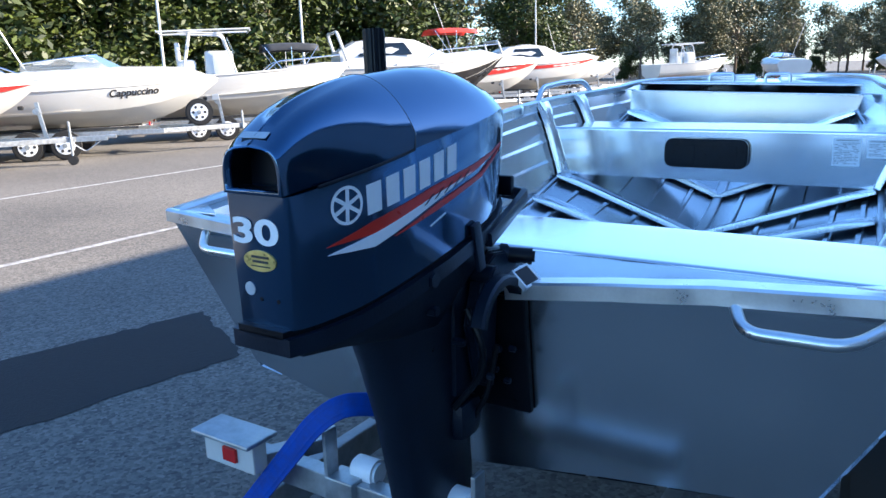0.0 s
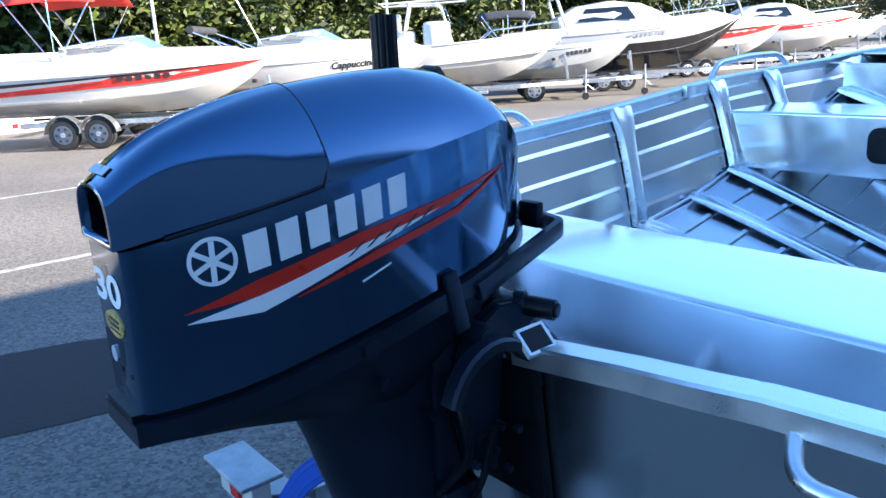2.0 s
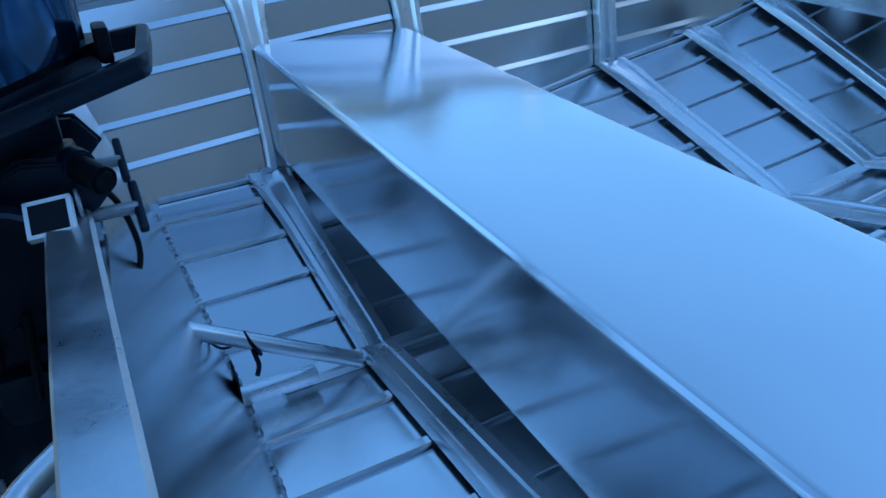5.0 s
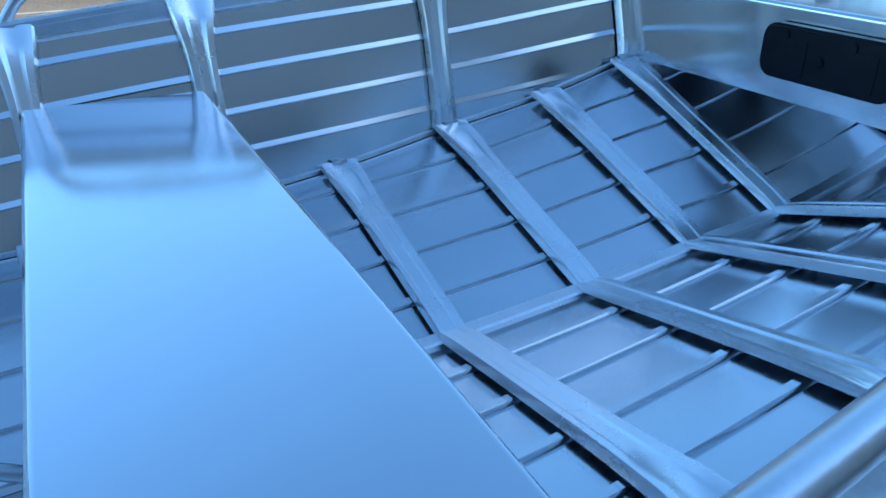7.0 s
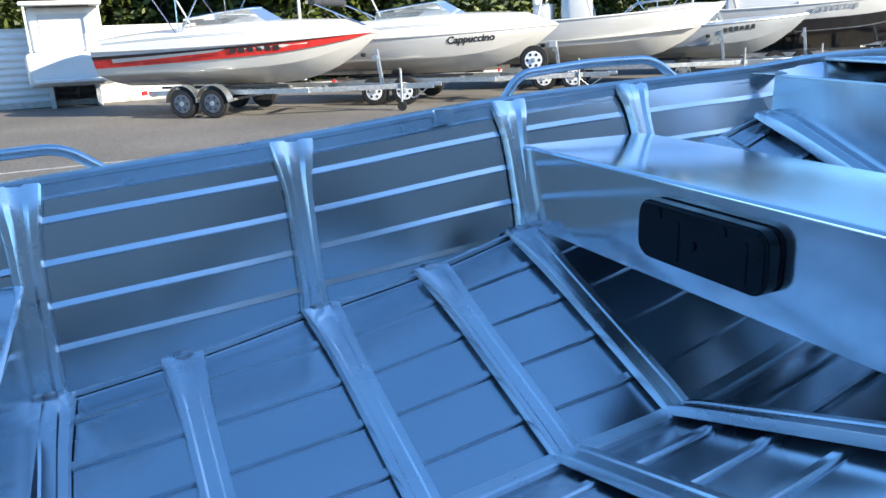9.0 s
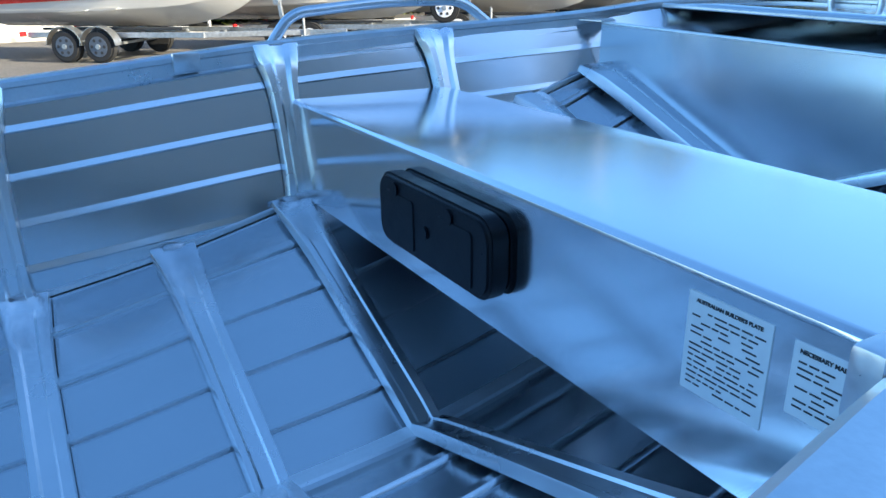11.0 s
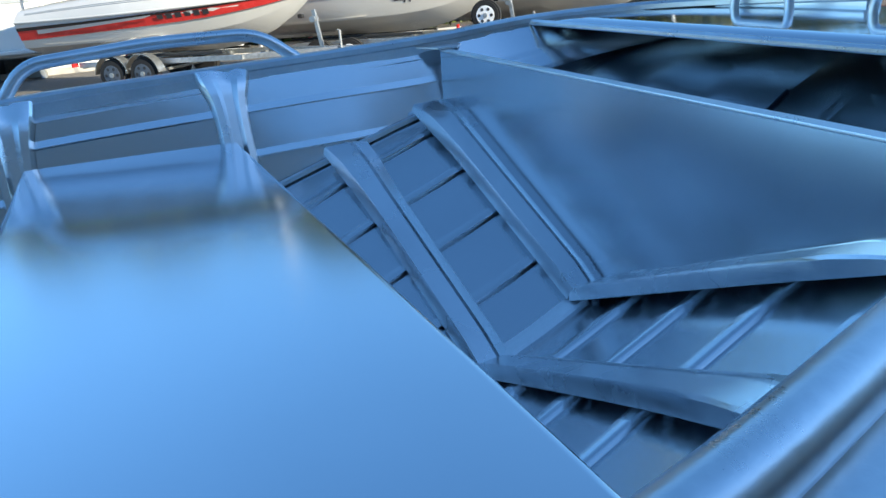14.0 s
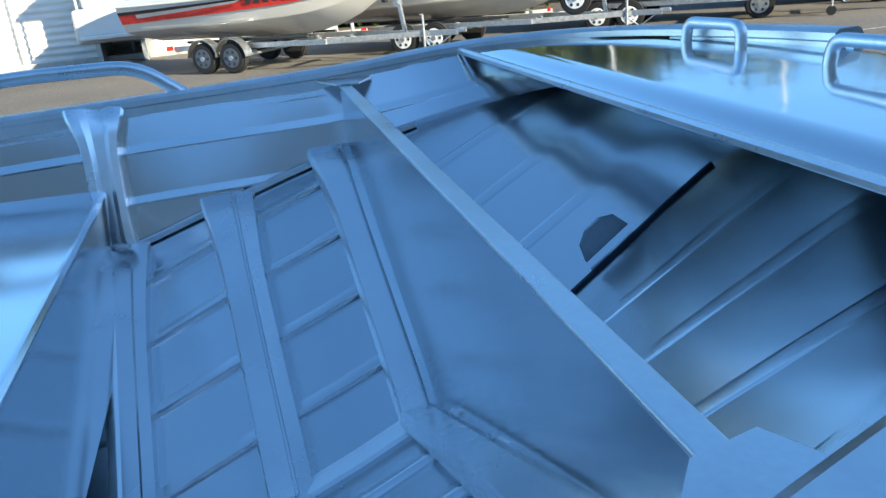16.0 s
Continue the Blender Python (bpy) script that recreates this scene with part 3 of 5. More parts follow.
v = [p for y in ys for p in deck_row(y)]
f = [(j * 13 + i, j * 13 + i + 1, (j + 1) * 13 + i + 1, (j + 1) * 13 + i) for j in range(len(ys) - 1) for i in range(12)]
deck = part("foredeck", (v, f), ALU_DECK, dinghy, "shiny bare aluminium foredeck", smooth=True)
so = deck.modifiers.new("sheet", 'SOLIDIFY')
so.thickness, so.offset = 0.003, -1
part("deck_edge", sweep(deck_row(DY), [(0.002, 0.003), (0.008, 0.003), (0.012, -0.002), (0.012, -0.008), (0.009, -0.011), (0.006, -0.008), (0.004, -0.004)]), ALU_PALE, deck, smooth=30)

# bow handles, grab rails, cleats
for x0, x1 in ((-0.372, -0.218), (0.0, 0.15)):
    y, z = 4.30, 1.505 - 0.024 * (x0 + 0.6)
    part("bow_handle", tube([(x0 - 0.006, y, z), (x0, y, z + 0.044), (x1, y + 0.004, z + 0.044), (x1 + 0.006, y, z)], 0.0105, 0.035), ALU_PALE, dinghy, "bent tube handle", smooth=True)
for s in (-1, 1):
    for ya, yb in ((0.69, 1.385), (2.645, 3.335)):
        def gp(y, up, o=0.0):
            return (s * (gx_at(y, s) + (-0.008 if s > 0 else 0.016) + o), y, lerp(GZ, y) + up * (1.0 if s < 0 else 0.50 if ya < 1 else 0.24))
        part("grab_rail", tube([gp(ya, 0.0), gp(ya + 0.06, 0.075), gp((ya + yb) / 2, 0.086), gp(yb - 0.09, 0.075), gp(yb, 0.0)], 0.0155, 0.07), ALU_PALE, dinghy, "bent aluminium tube grab rail", smooth=True)
    for y in (2.40,):
        b = box(0.022, 0.07, 0.05, (s * (gx_at(y, s) - 0.026), y, lerp(GZ, y) - 0.012), 0.006)
        part("rowlock_block", b, ALU_PALE, dinghy, smooth=30)

# bracket under the bow
bo = [(-0.045, 0.0), (0.045, 0.0), (0.036, 0.030), (0.014, 0.044), (-0.014, 0.044), (-0.036, 0.030)]
b = to_bm(plate(bo, 0.006, 'x'))
bmesh.ops.transform(b, matrix=Matrix.Translation((lerp(KX, 3.97) - 0.02, 3.97, lerp(KZ, 3.97) + 0.02)) @ Euler((math.atan2(lerp(KZ, 4.05) - lerp(KZ, 3.88), 0.17), 0, 0)).to_matrix().to_4x4(), verts=b.verts)
part("tow_bracket", b, GALV, dinghy, "small drilled plate bracket on the keel bar")

# ---- transom ----
TY, TC = 0.145, 0.06
half = [(0.14, 1.110), (0.27, 1.125), (0.50, 1.150), (0.60, 1.160), (0.93, 1.180)]
top = [(-1.02, 1.195)] + [(TC - a, b) for a, b in half[::-1][1:]] + [(TC + a, b) for a, b in half[:-1]] + [(1.12, 1.195)]
low = [(0.86, 0.72), (0.42, 0.66), (TC, 0.60), (-0.33, 0.645), (-0.74, 0.735)]


def leaning(vf):
    """Lays a stern sheet along the transom's rake."""
    return [(x, y + rake(TY, z), z) for x, y, z in vf[0]], vf[1]


transom = part("transom", leaning(moved(plate(top + low, 0.005), (0, TY, 0))), ALU, dinghy, "flat aluminium transom sheet")
for s in (-1, 1):
    end = -1.02 if s < 0 else 1.12
    pts = [(TC + s * x, TY + 0.014, z + 0.004) for x, z in [(0.135, 1.110), (0.27, 1.127), (0.38, 1.141), (0.50, 1.153), (0.60, 1.165), (0.75, 1.174)]] + [(end, TY + 0.014, 1.200)]
    part("transom_tube", sweep(pts, [(-0.030, -0.020), (-0.032, 0.014), (-0.026, 0.020), (0.026, 0.020), (0.030, 0.014), (0.030, -0.020)]), ALU_PALE, transom, "square aluminium tube along the transom top", smooth=20)
    ax = Vector((s * 0.74, -0.05, -0.66)).normalized()
    up = ax.cross(Vector((0, 1, 0.25))).normalized()
    up = up if up.z > 0 else -up
    mouth = Matrix((ax, up.cross(ax), up)).transposed()
    tip = Vector((TC + s * 0.184, TY - 0.004, 1.152))
    b = bmesh.new()
    for (dx, dy, sx, sy) in ((0, 0.027, 0.054, 0.006), (0, -0.027, 0.054, 0.006), (0.024, 0, 0.006, 0.060), (-0.024, 0, 0.006, 0.060)):
        box(sx, sy, 0.014, tip + mouth @ Vector((dx, dy, 0.0)), 0.001, mouth, bm=b)
    part("tube_end", b, WHITE_DECAL, transom, "pale open end of the square tube")
    # Black plate stands in for the shade inside the open tube.
    part("tube_bore_shade", box(0.044, 0.050, 0.004, tip + mouth @ Vector((0, 0, 0.004)), 0.0, mouth), BLACK, transom)
    part("transom_handle", tube([(TC + s * 0.645, TY - 0.004, 1.150), (TC + s * 0.675, TY - 0.070, 1.122), (TC + s * 0.855, TY - 0.072, 1.124), (TC + s * 0.915, TY - 0.004, 1.154)], 0.0125, 0.04), ALU_PALE, transom, "bent tube handle", smooth=True)
    kn = [(0, 0), (0.20, 0), (0.03, -0.11), (0, -0.13)]
    part("corner_knee", moved(plate([(end - s * (0.01 + a), TY + 0.006 + (-b)) for a, b in kn], 0.004, 'z'), (0, 0, 1.212)), ALU_PALE, transom)
part("maker_label", box(0.075, 0.022, 0.0012, (0.505, TY + 0.014, 1.1705), 0.0003, Euler((0, -0.11, 0)).to_matrix()), WHITE_DECAL, transom, "small white label")
xs = [-0.64 + 1.42 * k / 24 for k in range(25)]
liner = [(-0.90, 1.165), (-0.30, 1.13), (-0.10, 1.09), (0.22, 1.09), (0.42, 1.12), (1.03, 1.165)] + [(x, bottom_z(0.34, x) + 0.005) for x in reversed(xs)]
v, f = plate(liner, 0.004)
part("inner_skin", ([(x, y + TY + 0.014 + max(0.0, 1.2 - z) * 0.345, z) for x, y, z in v], f), ALU, transom, "raked inner skin of the transom")
pad = box(0.34, 0.02, 0.30, (TC + 0.015, TY - 0.014, 0.95), 0.004)
for q in pad.verts:
    q.co.y += rake(TY, q.co.z)
part("motor_pad", pad, BLACK, transom, "black plastic motor pad")
part("brace_tube", tube([(0.05, 0.288, 0.804), (0.070, 0.605, 0.632)], 0.017, 0.01, 16), ALU_PALE, transom, "diagonal aluminium brace tube", smooth=True)
part("keel_plate", box(0.03, 0.17, 0.030, (0.078, 0.425, 0.640), 0.006), ALU_RIB, transom, "welded plate on the keel", smooth=30)
part("cable_tie", tube([(0.036, 0.395, 0.752), (0.058, 0.385, 0.770), (0.082, 0.398, 0.742), (0.070, 0.41, 0.715), (0.050, 0.40, 0.72), (0.036, 0.395, 0.75)], 0.004, 0.01, 8), BLACK, transom, "black cable tie round the brace", smooth=True)
part("tie_tail", tube([(0.066, 0.395, 0.735), (0.085, 0.40, 0.705), (0.10, 0.39, 0.695)], 0.005, 0.02, 8), BLACK, transom, smooth=True)
part("wire", tube([(0.045, 0.385, 0.745), (0.02, 0.345, 0.715), (-0.06, 0.31, 0.73)], 0.003, 0.03, 6), BLACK, transom, smooth=True)
part("rubber_flap", moved(plate([(-0.035, 0), (0.035, 0.005), (0.03, 0.06), (-0.02, 0.075)], 0.004), (0.075, 0.350, 0.640)), BLACK, transom, "torn black rubber flap")
b = bmesh.new()
for k in range(60):
    x = -0.66 + 1.5 * k / 59
    z = bottom_z(0.35, x) + 0.006
    join(b, blob((x, 0.160 + 0.345 * (1.2 - z) + 0.006, z), 0.007, k, (2.0, 1, 1)))
part("weld", b, WELD, transom, smooth=True)


# ---- outboard motor ----
M_TOP = [(-0.520, 1.532), (-0.48, 1.562), (-0.42, 1.593), (-0.30, 1.625), (-0.17, 1.640), (-0.04, 1.648), (0.05, 1.636), (0.11, 1.608), (0.155, 1.566), (0.190, 1.505), (0.212, 1.440)]
M_LOW = [(-0.520, 1.218), (-0.42, 1.226), (-0.28, 1.252), (-0.10, 1.288), (0.08, 1.326), (0.212, 1.356)]
M_WID = [(-0.520, 0.066), (-0.512, 0.077), (-0.49, 0.088), (-0.45, 0.100), (-0.40, 0.117), (-0.32, 0.135), (-0.20, 0.147), (-0.05, 0.150), (0.05, 0.142), (0.12, 0.120), (0.165, 0.094), (0.195, 0.066), (0.212, 0.040)]


def seam(y):
    return 1.450 + (y + 0.515) * 0.20


def shoulder(y):
    """Height of the crease that parts the flat flank from the sloping upper cowl."""
    t, l = lerp(M_TOP, y), lerp(M_LOW, y)
    line = seam(y) if y < -0.255 else 1.502 + 0.15 * (y + 0.255)
    return min(line, l + 0.80 * (t - l))


def cowl_half(y, z):
    """Half-width of the cowl at a place and height."""
    t, l, w = lerp(M_TOP, y), lerp(M_LOW, y), lerp(M_WID, y)
    mid = shoulder(y)
    if z <= mid:
        u = (mid - z) / (mid - l)
        return w * (1 - 0.13 * u ** 1.2)
    u = min(1.0, (z - mid) / (t - mid))
    return w * (1 - 0.38 * u) * max(0.0, 1 - u ** 2.8) ** 0.5


LOW_STEPS, TOP_STEPS = 7, 13


def cowl_section(y, grow=0.0, above=None):
    t, l = lerp(M_TOP, y), lerp(M_LOW, y)
    z0 = l if above is None else above
    mid = shoulder(y)
    if above is None:
        zs = [l + (mid - l) * i / LOW_STEPS for i in range(LOW_STEPS)] + [mid + (t - mid) * (1 - (1 - i / TOP_STEPS) ** 2.2) for i in range(TOP_STEPS + 1)]
    else:
        zs = [z0 + (t - z0) * (1 - (1 - i / 18) ** 2.2) for i in range(19)]
    half = [(cowl_half(y, z) + grow, z) for z in zs[:-1]]
    return [(x, y, z + (grow if z > mid else 0)) for x, z in half] + [(0.0, y, t + grow)] + [(-x, y, z + (grow if z > mid else 0)) for x, z in reversed(half)]


def loft_rows(rows, cap=True):
    n = len(rows[0])
    v = [p for r in rows for p in r]
    f = [(i * n + j, i * n + j + 1, (i + 1) * n + j + 1, (i + 1) * n + j) for i in range(len(rows) - 1) for j in range(n - 1)]
    f += [(i * n + n - 1, i * n, (i + 1) * n, (i + 1) * n + n - 1) for i in range(len(rows) - 1)]
    if cap:
        f += [tuple(range(n)), tuple(range((len(rows) - 1) * n, len(rows) * n))]
    return v, f


motor = thing("outboard_motor", "dark blue outboard motor with red and white stripes on the transom", "outboard motor", pose(0.066, 0.028, -0.018))
ys = [-0.520, -0.516, -0.508, -0.495, -0.475, -0.445, -0.40, -0.34, -0.27, -0.262, -0.256, -0.20, -0.12, -0.04, 0.03, 0.09, 0.12, 0.15, 0.175, 0.195, 0.212]


rows = []
for y in ys:
    cap = seam(y) - 0.003 if y < -0.26 else 9.0
    rows.append([(x, y, min(z, cap)) for x, _, z in cowl_section(y)])
cowl = part("cowl", loft_rows(rows), COWL, motor, "glossy dark blue-grey engine cowl", smooth=60)
# the crease along the shoulder stays sharp
ring = len(rows[0])
edge_sharp = cowl.data.attributes.get("sharp_edge") or cowl.data.attributes.new("sharp_edge", 'BOOLEAN', 'EDGE')
for e in cowl.data.edges:
    a, b = (k % ring for k in e.vertices)
    rows_of = [k // ring for k in e.vertices]
    if (a == b and a in (LOW_STEPS, ring - 1 - LOW_STEPS)) or rows_of == [ys.index(-0.256)] * 2:
        edge_sharp.data[e.index].value = True

# rear visor: a shell that squares off towards the air intake at its rear
vy = [-0.526, -0.524, -0.519, -0.508, -0.49, -0.465, -0.44, -0.40, -0.35, -0.30, -0.247]
rows = []
for y in vy:
    yy = max(y, -0.52)
    k = min(1.0, max(0.0, (-0.25 - y) / 0.265))
    t, z0 = lerp(M_TOP, yy), seam(y)
    sec = []
    for x, _, z in cowl_section(yy, 0.003, z0):
        u = min(1.0, max(0.0, (z - z0) / (t - z0)))
        q = (0.071 + 0.25 * (yy + 0.52)) * max(0.0, 1 - u ** 4.5) ** 0.3
        shrink = 0.0 if y > -0.515 else (-0.515 - y) * 0.35
        xx = (1 - k) * abs(x) + k * q - shrink * (1 if abs(x) > 0.02 else 0)
        sec.append((math.copysign(xx, x) if abs(x) > 1e-6 else 0.0, y, z - shrink * u))
    rows.append(sec)
part("visor", loft_rows(rows, cap=False), COWL, motor, "raised rear visor of the cowl with an air intake", smooth=50)
# air intake: the shell turns in to a deep dark recess
mouth = []
for d, fx, y in ((0, 1.0, -0.526), (1, 0.93, -0.5275), (1, 0.87, -0.525), (1, 0.84, -0.515)):
    r = []
    for x, _, z in rows[0]:
        zc = 1.492
        r.append((x * fx, y, zc + (z - zc) * (1 - (1 - fx) * 1.15)))
    mouth.append(r)
part("intake_frame", loft_rows(mouth, cap=False), COWL, motor, smooth=60)
deep = [mouth[-1], [(x, -0.47, z) for x, _, z in mouth[-1]]]
part("intake_recess", loft_rows(deep, cap=False), BLACK, motor, "black air intake opening")
part("intake_back", loft_rows([[(x, -0.472, z) for x, _, z in mouth[-1]], [(x, -0.468, z) for x, _, z in mouth[-1]]]), BLACK, motor)
# dark seam round the visor
line = [(cowl_half(y, seam(y)) + 0.0015, y, seam(y) - 0.0012) for y in (-0.47, -0.43, -0.39, -0.35, -0.31, -0.272, -0.262)]
arch = cowl_section(-0.246, 0.001, seam(-0.246) + 0.022)
line = line + arch + [(-x, y, z) for x, y, z in reversed(line)]
part("visor_seam", sweep(line, circle(0.0030, 6)), BLACK, motor, "dark seam line", smooth=True)
part("intake_label", box(0.064, 0.0012, 0.015, (-0.004, -0.507, 1.5440), 0.0003, Euler((radians(-53), 0, 0)).to_matrix()), GREY_DECAL, motor)

# lower tray and its lip
def tray_rows(grow, dz0, dz1):
    rows = []
    for y in [-0.535, -0.515, -0.47, -0.40, -0.30, -0.15, 0.0, 0.08, 0.15, 0.19, 0.225]:
        yy = min(max(y, -0.52), 0.212)
        w = cowl_half(yy, lerp(M_LOW, yy)) + grow
        l = lerp(M_LOW, yy)
        rows.append([(w, y, l + dz0), (w * 0.99, y, l + dz1), (-w * 0.99, y, l + dz1), (-w, y, l + dz0)])
    return rows


part("cowl_seal", loft_rows(tray_rows(-0.004, 0.001, -0.012)), BLACK, motor, "black rubber seal")
part("lower_tray", loft_rows(tray_rows(0.010, -0.010, -0.042)), COWL_LOW, motor, "dark lower tray below the cowl", smooth=30)
rows = []
for y, w, zt in [(-0.47, 0.06, 1.20), (-0.38, 0.09, 1.205), (-0.25, 0.118, 1.225), (-0.10, 0.125, 1.255), (0.05, 0.115, 1.285), (0.15, 0.08, 1.305)]:
    zb = zt - 0.05 - 0.12 * max(0, 1 - abs(y + 0.08) / 0.34)
    rows.append([(w, y, zt), (w * 0.9, y, (zt + zb) / 2), (w * 0.55, y, zb), (-w * 0.55, y, zb), (-w * 0.9, y, (zt + zb) / 2), (-w, y, zt)])
part("bottom_cowl", loft_rows(rows), COWL_LOW, motor, "dark bottom cowling", smooth=40)
# leg
rows = []
for z, yc, hl, hw in [(1.17, -0.11, 0.19, 0.078), (1.05, -0.09, 0.165, 0.072), (0.9, -0.06, 0.15, 0.068), (0.75, -0.04, 0.14, 0.062), (0.6, -0.02, 0.135, 0.056), (0.48, 0.0, 0.13, 0.050), (0.40, 0.01, 0.14, 0.042)]:
    rows.append([(hw * math.copysign(abs(math.sin(a)) ** 0.7, math.sin(a)), yc - hl * math.copysign(abs(math.cos(a)) ** 0.9, math.cos(a)), z) for a in [2 * math.pi * k / 20 for k in range(20)]])
part("leg", loft_rows(rows), COWL_LOW, motor, "dark drive leg", smooth=40)
part("anti_splash_plate", box(0.16, 0.30, 0.012, (0, 0.02, 0.42), 0.004), COWL_LOW, motor)
part("leg_plug", box(0.004, 0.02, 0.03, (0.045, -0.09, 0.72), 0.001), BLACK, motor)
# clamp and swivel brackets
for x in (-0.115, 0.093):
    b = to_bm(plate([(0.015, 0.93), (0.075, 0.90), (0.085, 1.02), (0.10, 1.135), (0.17, 1.14), (0.20, 1.17), (0.17, 1.215), (0.09, 1.225), (0.02, 1.19), (-0.02, 1.08)], 0.022, 'x'))
    bmesh.ops.translate(b, vec=(x, 0, 0), verts=b.verts)
    bmesh.ops.bevel(b, geom=b.edges[:], offset=0.004, segments=2, affect='EDGES')
    cl = part("clamp_bracket", b, COWL_LOW, motor, "dark cast clamp bracket", smooth=30)
    part("clamp_screw", rod((x + 0.011, 0.12, 1.13), (x + 0.011, 0.225, 1.13), 0.010, 12), GALV, motor)
    part("clamp_handle", box(0.085, 0.014, 0.018, (x + 0.011, 0.225, 1.13), 0.005, Euler((0, 0.6, 0)).to_matrix()), COWL_LOW, motor)
part("tilt_tube", rod((-0.13, 0.03, 1.19), (0.150, 0.03, 1.19), 0.022, 16, bevel=0.004), COWL_LOW, motor, smooth=40)
part("tilt_knob", rod((0.10, 0.16, 1.205), (0.165, 0.19, 1.20), 0.020, 14, bevel=0.006), BLACK, motor, "black ribbed knob", smooth=40)
part("tilt_lever", box(0.012, 0.030, 0.11, (0.138, -0.030, 1.268), 0.005, Euler((0.22, 0, 0)).to_matrix()), COWL_LOW, motor, smooth=30)
arcp = [(0.158, 0.03 + 0.105 * math.cos(a), 1.055 + 0.125 * math.sin(a)) for a in [0.15 + 0.22 * k for k in range(13)]]
part("bracket_rim", sweep(arcp, [(-0.016, -0.010), (-0.018, 0.008), (-0.012, 0.013), (0.012, 0.013), (0.018, 0.008), (0.016, -0.010)]), COWL_LOW, motor, "curved dark bracket casting", smooth=30)
part("knob_collar", rod((0.085, 0.152, 1.209), (0.108, 0.164, 1.206), 0.025, 14, bevel=0.004), COWL_LOW, motor, smooth=40)
part("knob_block", box(0.075, 0.06, 0.045, (0.065, 0.135, 1.205), 0.010), COWL_LOW, motor, smooth=30)
part("split_ring", tube([(0.150 + 0.016 * math.cos(a), 0.150, 1.172 + 0.018 * math.sin(a)) for a in [2 * math.pi * k / 16 for k in range(17)]], 0.003, 0.003, 6), GALV, motor, smooth=True)
part("cable_stub", rod((0.075, 0.158, 1.19), (0.078, 0.166, 1.175), 0.004, 8), RED_DECAL, motor, "short red cable end")
for y, z in ((-0.02, 0.97), (0.06, 0.93), (0.085, 1.0)):
    part("bolt", rod((0.150, y, z), (0.166, y, z), 0.008, 6, bevel=0.0015), COWL_LOW, motor)
part("swivel_bracket", box(0.15, 0.13, 0.32, (0.01, 0.02, 1.06), 0.03), COWL_LOW, motor, smooth=30)
part("mount_cover", box(0.19, 0.10, 0.10, (0, 0.01, 0.84), 0.03), COWL_LOW, motor, smooth=30)
for x, y, z, r in ((0.128, -0.20, 1.236, 0.018), (0.110, -0.17, 1.16, 0.012), (0.11, 0.03, 0.98, 0.012), (0.10, -0.05, 1.05, 0.010), (0.125, 0.07, 1.0, 0.009), (0.125, 0.055, 0.955, 0.008)):
    part("bolt", rod((x - 0.02, y, z), (x + 0.012, y, z), r, 6, bevel=0.002), COWL_LOW, motor)
part("hose", tube([(0.10, -0.02, 1.12), (0.15, -0.03, 1.04), (0.12, 0.0, 0.95), (0.07, -0.04, 0.88)], 0.008, 0.05, 8), BLACK, motor, smooth=True)
part("cable", tube([(0.05, 0.10, 1.24), (0.10, 0.2, 1.16), (0.06, 0.22, 1.02), (0.0, 0.16, 0.9)], 0.005, 0.06, 8), BLACK, motor, smooth=True)
part("drain_tube", tube([(0.14, 0.045, 1.02), (0.12, 0.03, 0.90), (0.09, 0.02, 0.84)], 0.007, 0.03, 8), BLACK, motor, smooth=True)
# carrying handle at the front of the tray
part("carry_handle", sweep(arc_path([(0.135, 0.02, 1.272), (0.098, 0.275, 1.332), (-0.06, 0.300, 1.340), (-0.085, 0.16, 1.318)], 0.015), [(-0.007, -0.016), (-0.009, -0.013), (-0.009, 0.013), (-0.007, 0.016), (0.007, 0.016), (0.009, 0.013), (0.009, -0.013), (0.007, -0.016)]), COWL_LOW, motor, "dark front carrying handle", smooth=True)
part("front_latch", box(0.05, 0.02, 0.05, (0.06, 0.232, 1.36), 0.006), BLACK, motor, smooth=30)
# tiller arm folded up, with its ribbed grip
part("tiller_arm", tube([(-0.17, 0.10, 1.33), (-0.235, 0.14, 1.40), (-0.245, 0.135, 1.64)], 0.022, 0.05, 14), COWL_LOW, motor, "tiller arm folded upright", smooth=True)
prof = []
for k in range(48):
    r = 0.0275 - (0.0022 if k % 4 == 0 else 0.0)
    prof.append((r * math.cos(2 * math.pi * k / 48), r * math.sin(2 * math.pi * k / 48)))
part("tiller_grip", sweep([(-0.245, 0.135, 1.63), (-0.246, 0.136, 1.66), (-0.248, 0.138, 1.742)], prof, up=(0, 1, 0)), BLACK, motor, "black ribbed rubber grip", smooth=20)
part("throttle_knob", rod((-0.225, 0.205, 1.60), (-0.185, 0.225, 1.595), 0.042, 20, bevel=0.008), BLACK, motor, smooth=30)


# decals laid on the cowl
def side_decal(name, outline, material, lift=0.0015, label="", parent=None):
    """A thin decal: outline of (y, z), subdivided, laid on the starboard side of the cowl."""
    bm = bmesh.new()
    vs = [bm.verts.new((0, y, z)) for y, z in outline]
    bm.faces.new(vs)
    bmesh.ops.triangulate(bm, faces=bm.faces[:])
    for _ in range(2):
        bmesh.ops.subdivide_edges(bm, edges=[e for e in bm.edges if e.calc_length() > 0.02], cuts=1)
        bmesh.ops.triangulate(bm, faces=bm.faces[:])
    for vt in bm.verts:
        vt.co.x = cowl_half(vt.co.y, vt.co.z) + lift
    r = bmesh.ops.extrude_face_region(bm, geom=bm.faces[:])
    for g in r["geom"]:
        if isinstance(g, bmesh.types.BMVert):
            g.co.x -= 0.003
    return part(name, bm, material, parent or motor, label)


